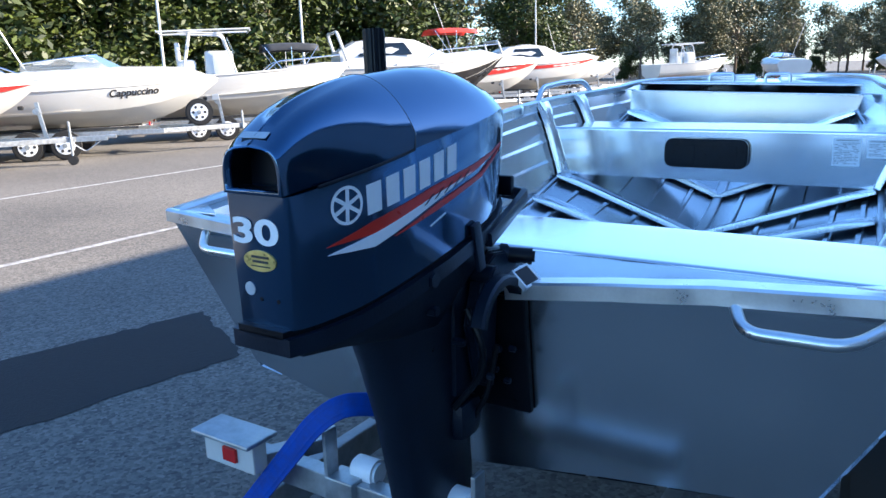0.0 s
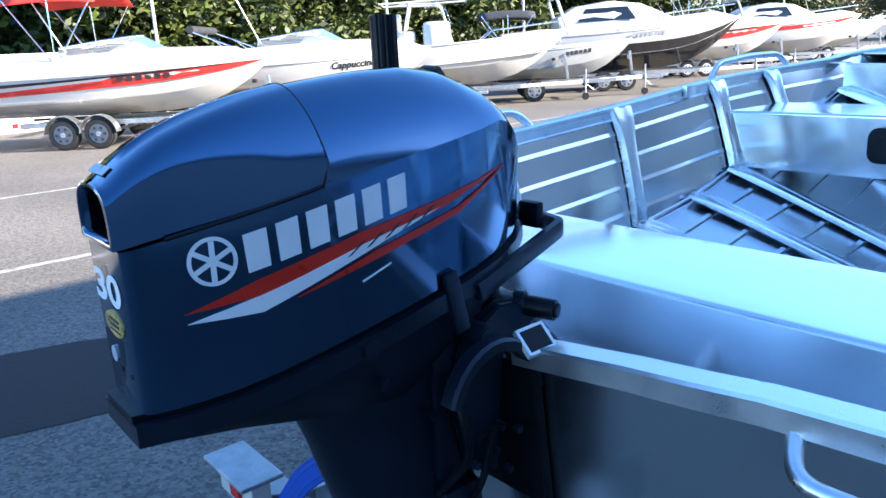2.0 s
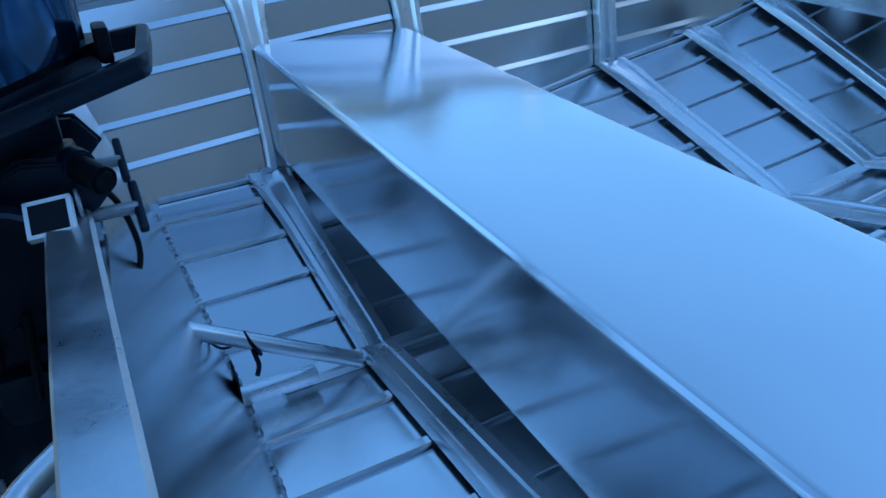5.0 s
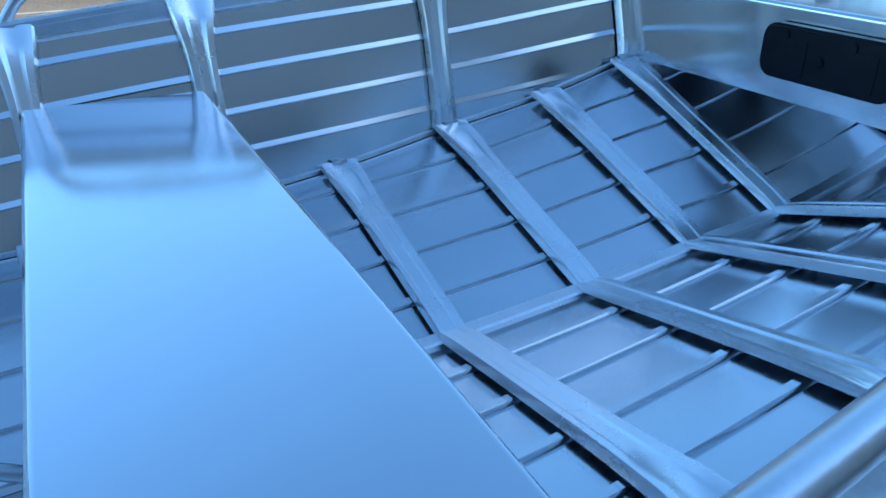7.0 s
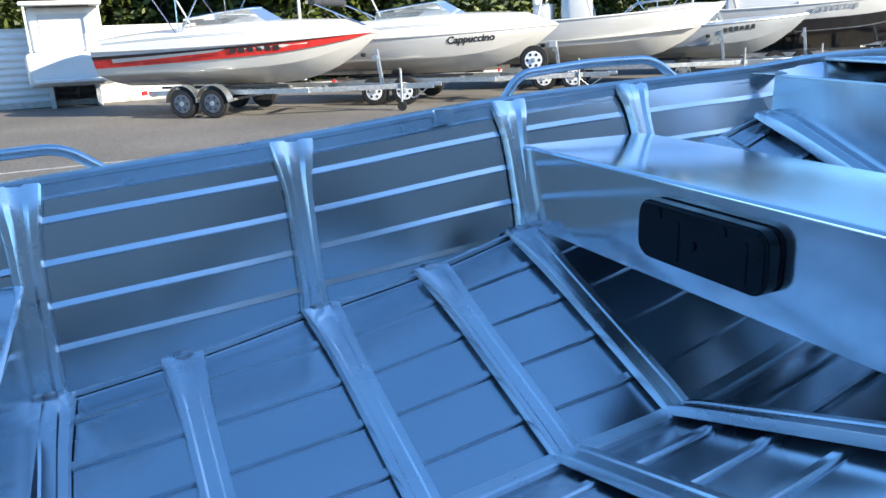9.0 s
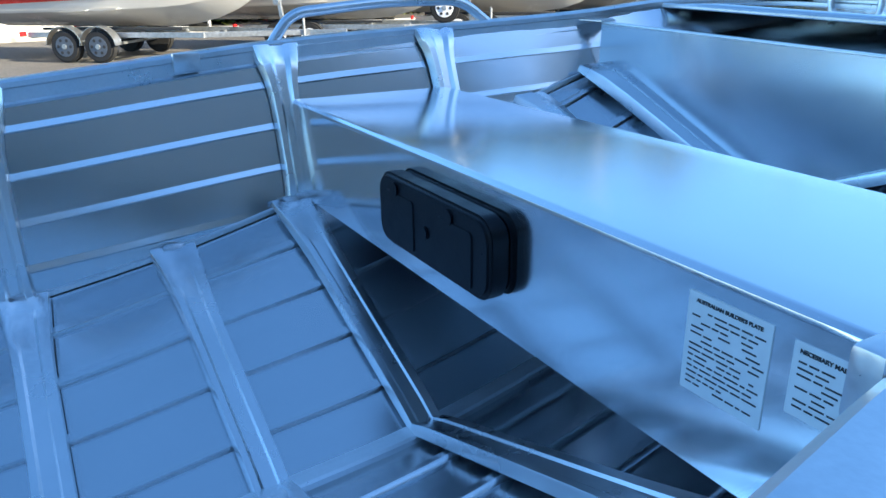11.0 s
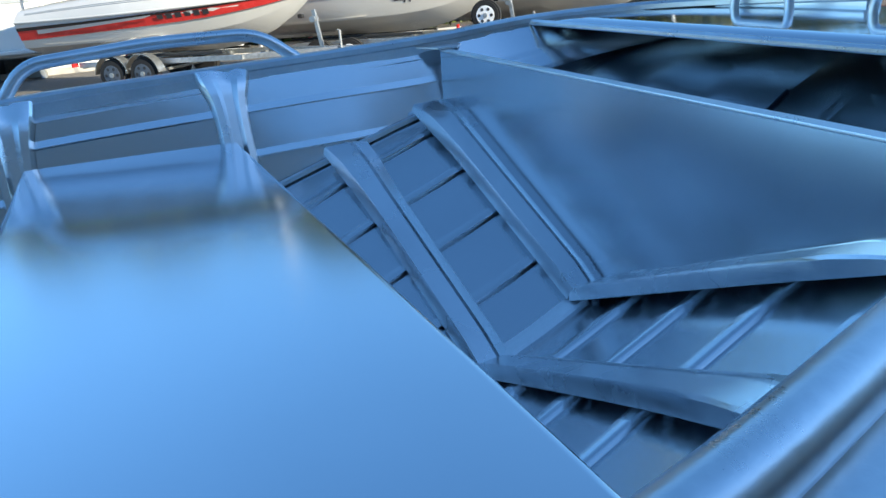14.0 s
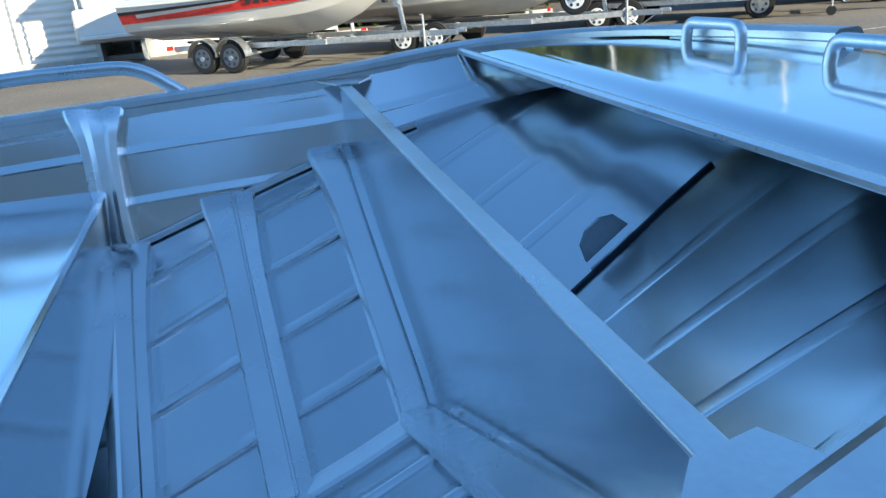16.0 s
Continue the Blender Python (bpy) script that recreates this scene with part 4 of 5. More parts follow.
def on_line(y0, z0, slope, pts):
    """Points of (along, up) on a slanting base line."""
    return [(y0 + a, z0 + a * slope + b) for a, b in pts]


SL = 0.20
# wordmark: six plain upright blocks
for k in range(6):
    a = 0.0440 * k
    h = 0.054
    side_decal("wordmark_block", on_line(-0.374, 1.396, SL, [(a, 0), (a + 0.030, 0), (a + 0.027, h), (a - 0.004, h)]), WHITE_DECAL, label="plain white block")
# round emblem: ring and three bars
ring_o = [(-0.418 + 0.031 * math.cos(t), 1.420 + 0.034 * math.sin(t)) for t in [2 * math.pi * k / 28 for k in range(28)]]
ring_i = [(-0.418 + 0.0255 * math.cos(t), 1.420 + 0.0285 * math.sin(t)) for t in [2 * math.pi * k / 28 for k in range(28)]]
bm = bmesh.new()
for k in range(28):
    q = [ring_o[k], ring_o[(k + 1) % 28], ring_i[(k + 1) % 28], ring_i[k]]
    bm.faces.new([bm.verts.new((cowl_half(y, z) + 0.002, y, z)) for y, z in q])
for k in range(3):
    t = math.pi / 2 + k * math.pi / 3
    c, s_ = math.cos(t), math.sin(t)
    q = [(-0.418 + 0.026 * c - 0.0035 * s_, 1.420 + 0.028 * s_ + 0.0035 * c), (-0.418 + 0.026 * c + 0.0035 * s_, 1.420 + 0.028 * s_ - 0.0035 * c),
         (-0.418 - 0.026 * c + 0.0035 * s_, 1.420 - 0.028 * s_ - 0.0035 * c), (-0.418 - 0.026 * c - 0.0035 * s_, 1.420 - 0.028 * s_ + 0.0035 * c)]
    bm.faces.new([bm.verts.new((cowl_half(y, z) + 0.002, y, z)) for y, z in q])
part("emblem", bm, WHITE_DECAL, motor, "plain white ring emblem")
# swoosh
side_decal("stripe", [(-0.458, 1.352), (-0.36, 1.385), (-0.20, 1.424), (-0.05, 1.449), (0.09, 1.478), (-0.05, 1.434), (-0.18, 1.405), (-0.32, 1.365)], RED_DECAL, label="red stripe")
side_decal("stripe", [(-0.456, 1.338), (-0.34, 1.367), (-0.20, 1.405), (-0.06, 1.435), (-0.16, 1.404), (-0.27, 1.367), (-0.36, 1.337)], WHITE_DECAL, 0.0022, "white stripe")
side_decal("stripe", [(-0.31, 1.347), (-0.18, 1.390), (-0.02, 1.428), (0.10, 1.480), (-0.02, 1.418), (-0.18, 1.377)], RED_DECAL, 0.0028, "thin red stripe")
for k in range(5):
    a = -0.23 + 0.032 * k
    side_decal("stripe_tick", [(a, 1.390 + (a + 0.23) * 0.24), (a + 0.006, 1.392 + (a + 0.23) * 0.24), (a + 0.03, 1.410 + (a + 0.23) * 0.24), (a + 0.024, 1.408 + (a + 0.23) * 0.24)], DARK_PRINT, 0.0034)
side_decal("latch_mark", [(-0.205, 1.345), (-0.155, 1.363), (-0.154, 1.3655), (-0.206, 1.3475)], WHITE_DECAL)


def flat_text(body, size, place, turn, material, parent, name, label=""):
    cu = bpy.data.curves.new(name, 'FONT')
    cu.body, cu.size, cu.extrude, cu.offset = body, size, 0.0004, size * 0.03
    cu.align_x = 'CENTER'
    tmp = bpy.data.objects.new("tmp", cu)
    scene.collection.objects.link(tmp)
    dg = bpy.context.evaluated_depsgraph_get()
    me = bpy.data.meshes.new_from_object(tmp.evaluated_get(dg))
    bpy.data.objects.remove(tmp)
    me.transform(Matrix.Translation(place) @ turn.to_matrix().to_4x4())
    me.materials.clear()
    me.materials.append(material)
    ob = new(name, me)
    ob.parent = parent
    if label:
        ob["label"] = label
    return ob


REAR = Euler((radians(90), 0, 0))
num = flat_text("30", 0.060, (-0.004, -0.5215, 1.364), REAR, WHITE_DECAL, motor, "power_number", "bold white figures 30")
num.data.transform(Matrix.Diagonal((1.85, 1, 1, 1)))
b = rod((0.0, -0.5195, 1.334), (0.0, -0.5225, 1.334), 1.0, 28)
for vt in b.verts:
    vt.co.x, vt.co.z = vt.co.x * 0.038, 1.334 + (vt.co.z - 1.334) * 0.0185
part("dealer_sticker", b, GOLD, motor, "oval gold foil sticker with dark print")
for dz, w in ((0.007, 0.040), (-0.001, 0.036), (-0.009, 0.044)):
    part("sticker_bar", box(w, 0.001, 0.0040 if dz > -0.005 else 0.002, (0.002, -0.5232, 1.334 + dz)), DARK_PRINT, motor)
part("round_sticker", rod((-0.03, -0.5195, 1.282), (-0.03, -0.5215, 1.282), 0.012, 20), GREY_DECAL, motor, "small round grey sticker")
# Thin black discs give the drain holes their inner shade; nothing is cut.
for x in (-0.005, 0.035):
    part("drain_hole_shade", rod((x, -0.5198, 1.266), (x, -0.5208, 1.266), 0.004, 10), BLACK, motor)

for lx, lz, ly in LABELS:
    head = "AUSTRALIAN BUILDER'S PLATE" if lx < 0.7 else "NECESSARY MAINTENANCE"
    ob = flat_text(head, 0.0068 if lx < 0.7 else 0.0070, (lx, ly - 0.0020, lz - 0.012), REAR, DARK_PRINT, bench_mid, "label_heading", "dark printed heading")

# ---- trailer under the dinghy ----
trailer = thing("boat_trailer", "galvanised steel boat trailer with a white lamp board below the dinghy", "trailer")
for s in (-1, 1):
    part("chassis_rail", box(0.05, 4.2, 0.10, (s * 0.50, 2.05, 0.42), 0.006), GALV, trailer)
    part("skid", box(0.06, 3.0, 0.03, (s * 0.30, 2.0, 0.615), 0.01, Euler((radians(1.2), 0, 0)).to_matrix()), WHITE_DECAL, trailer, "white plastic skid")
    if s < 0:
        lb = part("lamp_board", box(0.19, 0.05, 0.085, (s * 0.50, -0.12, 0.640), 0.006), GEL_WHITE, trailer, "white lamp housing")
        part("lamp_hood", box(0.22, 0.11, 0.012, (s * 0.50, -0.12, 0.690), 0.005), GALV, lb, "bright metal hood")
        part("lamp_lens", box(0.05, 0.012, 0.04, (s * 0.49, -0.148, 0.640), 0.003), LAMP_RED, lb, "red lens")
        part("lamp_arm", box(0.05, 0.26, 0.04, (s * 0.42, 0.0, 0.60), 0.004, Euler((0, 0, s * 0.5)).to_matrix()), GALV, trailer)
    part("roller_post", box(0.012, 0.045, 0.24, (s * 0.22, -0.05, 0.62), 0.003), GALV, trailer)
    b = rod((s * 0.10, 0.0, 0.62), (s * 0.18, 0.0, 0.62), 0.035, 16, bevel=0.008)
    part("roller", b, WHITE_DECAL, trailer, "white hull roller", smooth=40)
    wheel = part("wheel", rod((s * 0.86, 1.5, 0.28), (s * 1.03, 1.5, 0.28), 0.28, 32, bevel=0.03), RUBBER, trailer, "black tyre", smooth=40)
    part("rim", rod((s * 1.0, 1.5, 0.28), (s * 1.035, 1.5, 0.28), 0.17, 24, bevel=0.01), GALV, wheel)
part("rear_beam", box(1.06, 0.05, 0.07, (0, -0.03, 0.57), 0.004), GALV, trailer)
part("axle", box(1.75, 0.05, 0.05, (0, 1.5, 0.28), 0.004), GALV, trailer)
part("beam_bracket", box(0.09, 0.07, 0.09, (-0.18, -0.04, 0.57), 0.004), GALV, trailer)
for k in range(3):
    part("cross_beam", box(1.0, 0.05, 0.08, (0, 0.9 + 1.2 * k, 0.45), 0.004), GALV, trailer)
    part("keel_roller", rod((-0.06, 0.9 + 1.2 * k, 0.545), (0.06, 0.9 + 1.2 * k, 0.545), 0.05, 16), RUBBER, trailer)
part("drawbar", box(0.08, 2.2, 0.08, (0, 4.8, 0.44), 0.005), GALV, trailer)
part("jockey_wheel", rod((-0.025, 5.6, 0.10), (0.025, 5.6, 0.10), 0.10, 20, bevel=0.01), RUBBER, trailer)
part("jockey_post", rod((0.05, 5.6, 0.10), (0.05, 5.6, 0.75), 0.022, 12), GALV, trailer)

# ---- blue strap ----
strap = thing("tie_down_strap", "ribbed blue webbing tie-down strap hanging from the hull", "strap")
prof = [(-0.028, 0), (-0.026, 0.003), (-0.018, 0.0018), (-0.014, 0.0034), (-0.006, 0.0018), (0, 0.0034), (0.006, 0.0018), (0.014, 0.0034), (0.018, 0.0018), (0.026, 0.003), (0.028, 0), (0.026, -0.002), (-0.026, -0.002)]
facing = Vector((0.45, -0.75, 0.48)).normalized()
path = [Vector(p) for p in arc_path([(-0.02, 0.12, 0.78), (-0.16, -0.06, 0.825), (-0.22, -0.10, 0.775), (-0.43, -0.11, 0.525), (-0.86, -0.14, 0.006)], 0.1)]
rows = []
for k, p in enumerate(path):
    d = (path[min(k + 1, len(path) - 1)] - path[max(k - 1, 0)]).normalized()
    side = d.cross(facing).normalized()
    up = side.cross(d).normalized()
    rows.append([tuple(p + side * (a * 1.05) + up * b) for a, b in prof])
part("webbing", loft_rows(rows), BLUE_STRAP, strap, smooth=30)


# ---- boats on trailers across the yard ----
def hull_rows(L, beam, z_keel, z_sheer, rise=0.25, fine=2.2):
    """Stations of a planing hull from stern (y=0) to stem; each row runs starboard sheer, chine, keel, chine, port sheer."""
    rows = []
    for i in range(15):
        t = i / 14
        y = L * t
        hb = beam / 2 * (1 - max(0, (t - 0.35) / 0.65) ** fine) if t < 1 else 0.02
        hb = max(hb, 0.02)
        sh = z_sheer + rise * t ** 2
        kl = z_keel + (sh - z_keel - 0.06) * max(0, (t - 0.60) / 0.40) ** 2.2
        ch = kl + (sh - kl) * (0.36 + 0.12 * t)
        cw = hb * (0.86 - 0.30 * max(0, (t - 0.45) / 0.55))
        rows.append([(hb, y, sh), (hb * 0.985, y, sh - 0.12 * (sh - kl)), ((hb + cw) / 2 + 0.01, y, (sh + ch) / 2), (cw + 0.02, y, ch + 0.02), (cw, y, ch), (cw * 0.55, y, (ch + kl) / 2 - 0.01), (0, y, kl),
                     (-cw * 0.55, y, (ch + kl) / 2 - 0.01), (-cw, y, ch), (-cw - 0.02, y, ch + 0.02), (-(hb + cw) / 2 - 0.01, y, (sh + ch) / 2), (-hb * 0.985, y, sh - 0.12 * (sh - kl)), (-hb, y, sh)])
    return rows


def band(rows, lo, hi, t0, t1, out=0.006, slant=0.0):
    """A strip laid on both topsides between two fractions of the height, along part of the length."""
    v, f = [], []
    n = 16
    for s in (1, -1):
        base = len(v)
        for i in range(n + 1):
            t = t0 + (t1 - t0) * i / n
            k = min(int(t * 14), 13)
            u = t * 14 - k
            r0, r1 = rows[k], rows[k + 1]
            top = Vector(r0[0]).lerp(Vector(r1[0]), u)
            bot = Vector(r0[3]).lerp(Vector(r1[3]), u)
            mid = Vector(r0[2]).lerp(Vector(r1[2]), u)
            def at(q):
                p = top.lerp(mid, q * 2) if q < 0.5 else mid.lerp(bot, q * 2 - 1)
                return (s * (p.x + out * (2 + 4 * i / n)), p.y + out * 2 * i / n, p.z)
            a = lo + slant * (1 - i / n)
            b = hi + slant * (1 - i / n) * 1.5
            if i == n:
                b = a + (b - a) * 0.3
            v += [at(a), at(b)]
        f += [(base + 2 * i, base + 2 * i + 1, base + 2 * i + 3, base + 2 * i + 2) for i in range(n)]
    return v, f


def windscreen(parent, y0, y1, w, z, h, rake=0.5, frame_mat=None):
    """A wrap-round screen of panes in a metal frame."""
    n = 6
    lo, hi = [], []
    for i in range(n + 1):
        a = math.pi * i / n
        c, s = math.cos(a), math.sin(a) ** 0.8
        lo.append(Vector((w * c, y0 + (y1 - y0) * s, z + 0.06 * s)))
        hi.append(Vector((w * 0.82 * c, y0 + (y1 - y0 - rake) * s, z + h * (0.55 + 0.45 * s))))
    for i in range(n):
        q = [lo[i], lo[i + 1], hi[i + 1], hi[i]]
        part("pane", ([tuple(p) for p in q], [(0, 1, 2, 3)]), GLASS, parent)
    part("screen_frame", tube([tuple(p) for p in hi], 0.018, 0.02, 6), frame_mat or CHROME, parent, smooth=True)
    part("screen_sill", tube([tuple(p) for p in lo], 0.015, 0.02, 6), frame_mat or GEL_WHITE, parent, smooth=True)


def wheel_part(parent, x, y, r=0.31, w=0.19, rim=None, out=1, z=None):
    z = r if z is None else z
    wh = part("wheel", rod((x - w / 2, y, z), (x + w / 2, y, z), r, 28, bevel=0.035), RUBBER, parent, "black tyre", smooth=40)
    xo = x + out * w / 2
    part("rim", rod((xo - out * 0.03, y, z), (xo + out * 0.008, y, z), r * 0.62, 24, bevel=0.006), rim or WHITE_DECAL, wh, "pressed rim", smooth=30)
    # Flat dark discs paint the shade of the rim's holes, which are not cut.
    for k in range(6):
        a = 2 * math.pi * k / 6
        part("rim_hole_shade", rod((xo + out * 0.004, y + r * 0.42 * math.cos(a), z + r * 0.42 * math.sin(a)), (xo + out * 0.012, y + r * 0.42 * math.cos(a), z + r * 0.42 * math.sin(a)), r * 0.105, 8), DARK_PRINT, wh)
    part("hub", rod((xo, y, z), (xo + out * 0.03, y, z), r * 0.16, 12, bevel=0.005), GALV, wh)
    return wh


def make_trailer(m, L, beam, tandem, guards, rim, spare=False, label="galvanised tandem boat trailer"):
    t = thing("boat_trailer", label, "trailer", m, group="trailers in the row")
    hw = beam / 2 - 0.08
    wy = (-0.36, 0.36) if tandem else (0.0,)
    for s in (-1, 1):
        part("chassis_rail", box(0.06, L * 0.62, 0.10, (s * hw * 0.72, L * 0.08, 0.50), 0.006), GALV, t)
        part("drawbar_arm", box(0.06, L * 0.36, 0.10, (s * hw * 0.36, L * 0.53, 0.50), 0.006, Euler((0, 0, s * math.atan2(hw * 0.72, L * 0.34))).to_matrix()), GALV, t)
        for y in wy:
            wheel_part(t, s * hw, y, rim=rim, out=s)
        if guards:
            for y in wy:
                part("mudguard", guard(s * hw, y), ALU_PALE, t, "bright metal mudguard", smooth=True)
        part("bunk", box(0.08, L * 0.5, 0.05, (s * hw * 0.5, L * 0.05, 0.60), 0.01), CANVAS_DARK, t)
        part("tail_lamp", box(0.16, 0.04, 0.09, (s * hw * 0.8, -L * 0.24, 0.52), 0.006), LAMP_RED, t)
    for y in (-L * 0.22, 0.0, L * 0.2, L * 0.36):
        part("cross_beam", box(2 * hw * (0.72 if y < L * 0.3 else 0.5), 0.06, 0.08, (0, y, 0.47), 0.005), GALV, t)
    for y in wy:
        part("axle", box(2 * hw, 0.05, 0.05, (0, y, 0.31), 0.005), GALV, t)
    part("drawbar", box(0.09, L * 0.16, 0.10, (0, L * 0.71, 0.50), 0.006), GALV, t)
    part("hitch", box(0.07, 0.22, 0.08, (0, L * 0.80, 0.53), 0.02), GALV, t)
    post = part("winch_post", box(0.07, 0.07, 0.75, (0, L * 0.60, 0.88), 0.006, Euler((radians(8), 0, 0)).to_matrix()), GALV, t)
    part("winch", rod((-0.09, L * 0.59, 1.08), (0.09, L * 0.59, 1.08), 0.06, 14), GALV, t)
    part("bow_stop", box(0.10, 0.10, 0.08, (0, L * 0.545, 1.15), 0.02), RUBBER, t)
    part("jockey_post", rod((0.10, L * 0.68, 0.14), (0.10, L * 0.68, 0.85), 0.025, 12), GALV, t)
    part("jockey_handle", rod((0.10, L * 0.68, 0.86), (0.22, L * 0.68, 0.86), 0.010, 8), GALV, t)
    part("jockey_wheel", rod((0.07, L * 0.68, 0.10), (0.13, L * 0.68, 0.10), 0.10, 18, bevel=0.012), RUBBER, t, smooth=40)
    part("chain", tube([(0.03, L * 0.77, 0.46), (0.05, L * 0.72, 0.25), (0.08, L * 0.685, 0.42)], 0.012, 0.06, 6), GALV, t)
    if spare:
        wheel_part(t, 0.30, L * 0.52, rim=rim, out=1, z=0.86)
        part("spare_bracket", box(0.28, 0.06, 0.06, (0.15, L * 0.52, 0.80), 0.006), GALV, t)
        part("winch_box", box(0.14, 0.16, 0.14, (0.10, L * 0.585, 1.18), 0.01), GEL_GREY, t)
    return t


def guard(x, y, w=0.23, r=0.375):
    v, f = [], []
    n = 12
    for k in range(n + 1):
        a = math.pi * (0.02 + 0.96 * k / n)
        for rr in (r, r + 0.008):
            for dx in (-w / 2, w / 2):
                v.append((x + dx, y + rr * math.cos(a), 0.31 + rr * math.sin(a)))
    for k in range(n):
        o = 4 * k
        f += [(o, o + 1, o + 5, o + 4), (o + 2, o + 3, o + 7, o + 6), (o, o + 2, o + 6, o + 4), (o + 1, o + 3, o + 7, o + 5)]
    f += [(0, 1, 3, 2), (4 * n, 4 * n + 1, 4 * n + 3, 4 * n + 2)]
    return v, f


def deck_cap(rows, t0, t1, crown, z_off=0.0, inset=0.03):
    v, f = [], []
    n = 10
    for i in range(n + 1):
        t = t0 + (t1 - t0) * i / n
        k = min(int(t * 14), 13)
        p = Vector(rows[k][0]).lerp(Vector(rows[k + 1][0]), t * 14 - k)
        hb = max(0.01, p.x - inset)
        v += [(hb * (j / 4 - 1), p.y, p.z + z_off + crown * (1 - (j / 4 - 1) ** 2) * min(1, hb / 0.4)) for j in range(9)]
    f = [(i * 9 + j, i * 9 + j + 1, (i + 1) * 9 + j + 1, (i + 1) * 9 + j) for i in range(n) for j in range(8)]
    return v, f


def moulding_row(rows, t, high):
    """Half a cross-section of the deck moulding: rail, shoulder, crown."""
    k = min(int(t * 14), 13)
    p = Vector(rows[k][0]).lerp(Vector(rows[k + 1][0]), t * 14 - k)
    up = high * (0.30 + 0.70 * math.sin(math.pi * min(1.0, 0.16 + t * 0.74))) * min(1.0, (1.0 - t) / 0.12 + 0.12)
    hb = p.x
    return [(hb, p.y, p.z), (hb * 0.97, p.y, p.z + 0.35 * up), (hb * 0.87, p.y, p.z + 0.74 * up), (hb * 0.76, p.y, p.z + 0.90 * up), (hb * 0.62, p.y, p.z + up), (0.0, p.y, p.z + up * 1.12)]


def deck_moulding(rows, high):
    v, f = [], []
    n = 28
    for i in range(n + 1):
        half = moulding_row(rows, 0.998 * i / n, high)
        v += half + [(-x, y, z) for x, y, z in reversed(half[:-1])]
    for i in range(n):
        for j in range(10):
            if j in (4, 5) and 3 <= i <= 13:
                continue
            f.append((i * 11 + j, i * 11 + j + 1, (i + 1) * 11 + j + 1, (i + 1) * 11 + j))
    f.append(tuple(range(11)))
    return v, f


def deck_line(rows, t0, t1, drop):
    """A fine line along the starboard shoulder of the deck moulding."""
    out = []
    for i in range(17):
        r = moulding_row(rows, t0 + (t1 - t0) * i / 16, 0.42)
        p = Vector(r[1]).lerp(Vector(r[2]), 1.0 - drop * 5)
        out.append((p.x + 0.004, p.y, p.z))
    return out


def hull_parts(b, rows, topside, bottom, label):
    v = [p for r in rows for p in r]
    n = 13
    def faces(js):
        return [(i * n + j, i * n + j + 1, (i + 1) * n + j + 1, (i + 1) * n + j) for i in range(14) for j in js]
    part("hull", (v, faces((0, 1, 2, 3, 8, 9, 10, 11)) + [tuple(range(n))]), topside, b, label, smooth=35)
    part("hull_bottom", (v, faces((4, 5, 6, 7))), bottom, b, smooth=35)
    for s in (0, 12):
        part("rubbing_strake", sweep([(r[s][0], r[s][1], r[s][2]) for r in rows], circle(0.025, 8)), GEL_WHITE if topside is not GEL_GREY else ALU_PALE, b, smooth=True)


def bars(parent, rows, t, drop, w, h, n, material, s=1):
    """Unreadable lettering as plain bars on a topside."""
    k = min(int(t * 14), 13)
    top, bot = Vector(rows[k][0]).lerp(Vector(rows[k + 1][0]), t * 14 - k), Vector(rows[k][3]).lerp(Vector(rows[k + 1][3]), t * 14 - k)
    d = (Vector(rows[k + 1][2]) - Vector(rows[k][2])).normalized()
    nrm = d.cross((bot - top).normalized())
    if nrm.x < 0:
        nrm = -nrm
    up = (top - bot).normalized()
    c = top.lerp(bot, drop) + nrm * 0.03
    for i in range(n):
        p = c + d * (w * (i / max(1, n - 1) - 0.5))
        ww = w / n * 0.40
        hh = h * (0.5 if i % 3 else 0.42)
        q = [p + d * ww + up * hh, p - d * ww + up * hh, p - d * ww - up * hh, p + d * ww - up * hh]
        part("lettering_bar", ([tuple(x) for x in q] + [tuple(x - nrm * 0.004) for x in q], [(0, 1, 2, 3), (4, 5, 6, 7), (0, 1, 5, 4), (1, 2, 6, 5), (2, 3, 7, 6), (3, 0, 4, 7)]), material, parent)


def bimini(parent, y0, y1, w, z, h, material):
    v, f = [], []
    for i in range(7):
        t = i / 6
        y = y0 + (y1 - y0) * t
        for j in range(9):
            u = j / 4 - 1
            v.append((w * u, y, z + h + 0.10 * (1 - u * u) + 0.05 * math.sin(math.pi * t) - 0.12 * u ** 8))
    f = [(i * 9 + j, i * 9 + j + 1, (i + 1) * 9 + j + 1, (i + 1) * 9 + j) for i in range(6) for j in range(8)]
    ob = part("canopy", (v, f), material, parent, "stretched canvas sun canopy", smooth=True)
    so = ob.modifiers.new("cloth", 'SOLIDIFY')
    so.thickness = 0.012
    for s in (-1, 1):
        base = (s * w * 1.02, (y0 + y1) / 2, z)
        for y in (y0 + 0.05, (y0 + y1) / 2, y1 - 0.05):
            part("canopy_pole", rod(base, (s * w * 0.97, y, z + h), 0.014, 8), CHROME, parent)


def seat_block(parent, x, y, z, material=VINYL):
    part("seat", box(0.45, 0.45, 0.12, (x, y, z), 0.04), material, parent, smooth=30)
    part("seat_back", box(0.45, 0.10, 0.42, (x, y - 0.22, z + 0.22), 0.04), material, parent, smooth=30)


HEAD = 50.0


def berth(x, y, heading=HEAD):
    """The pose of a trailer whose wheels stand at x, y, with its bow towards the lane."""
    return pose(x, y, 0, 0, 0, heading - 90)


def boat_at(x, y, L, heading=HEAD, back=0.40):
    return pose(x, y, 0, 0, 0, heading - 90) @ Matrix.Translation((0, -L * back, 0))


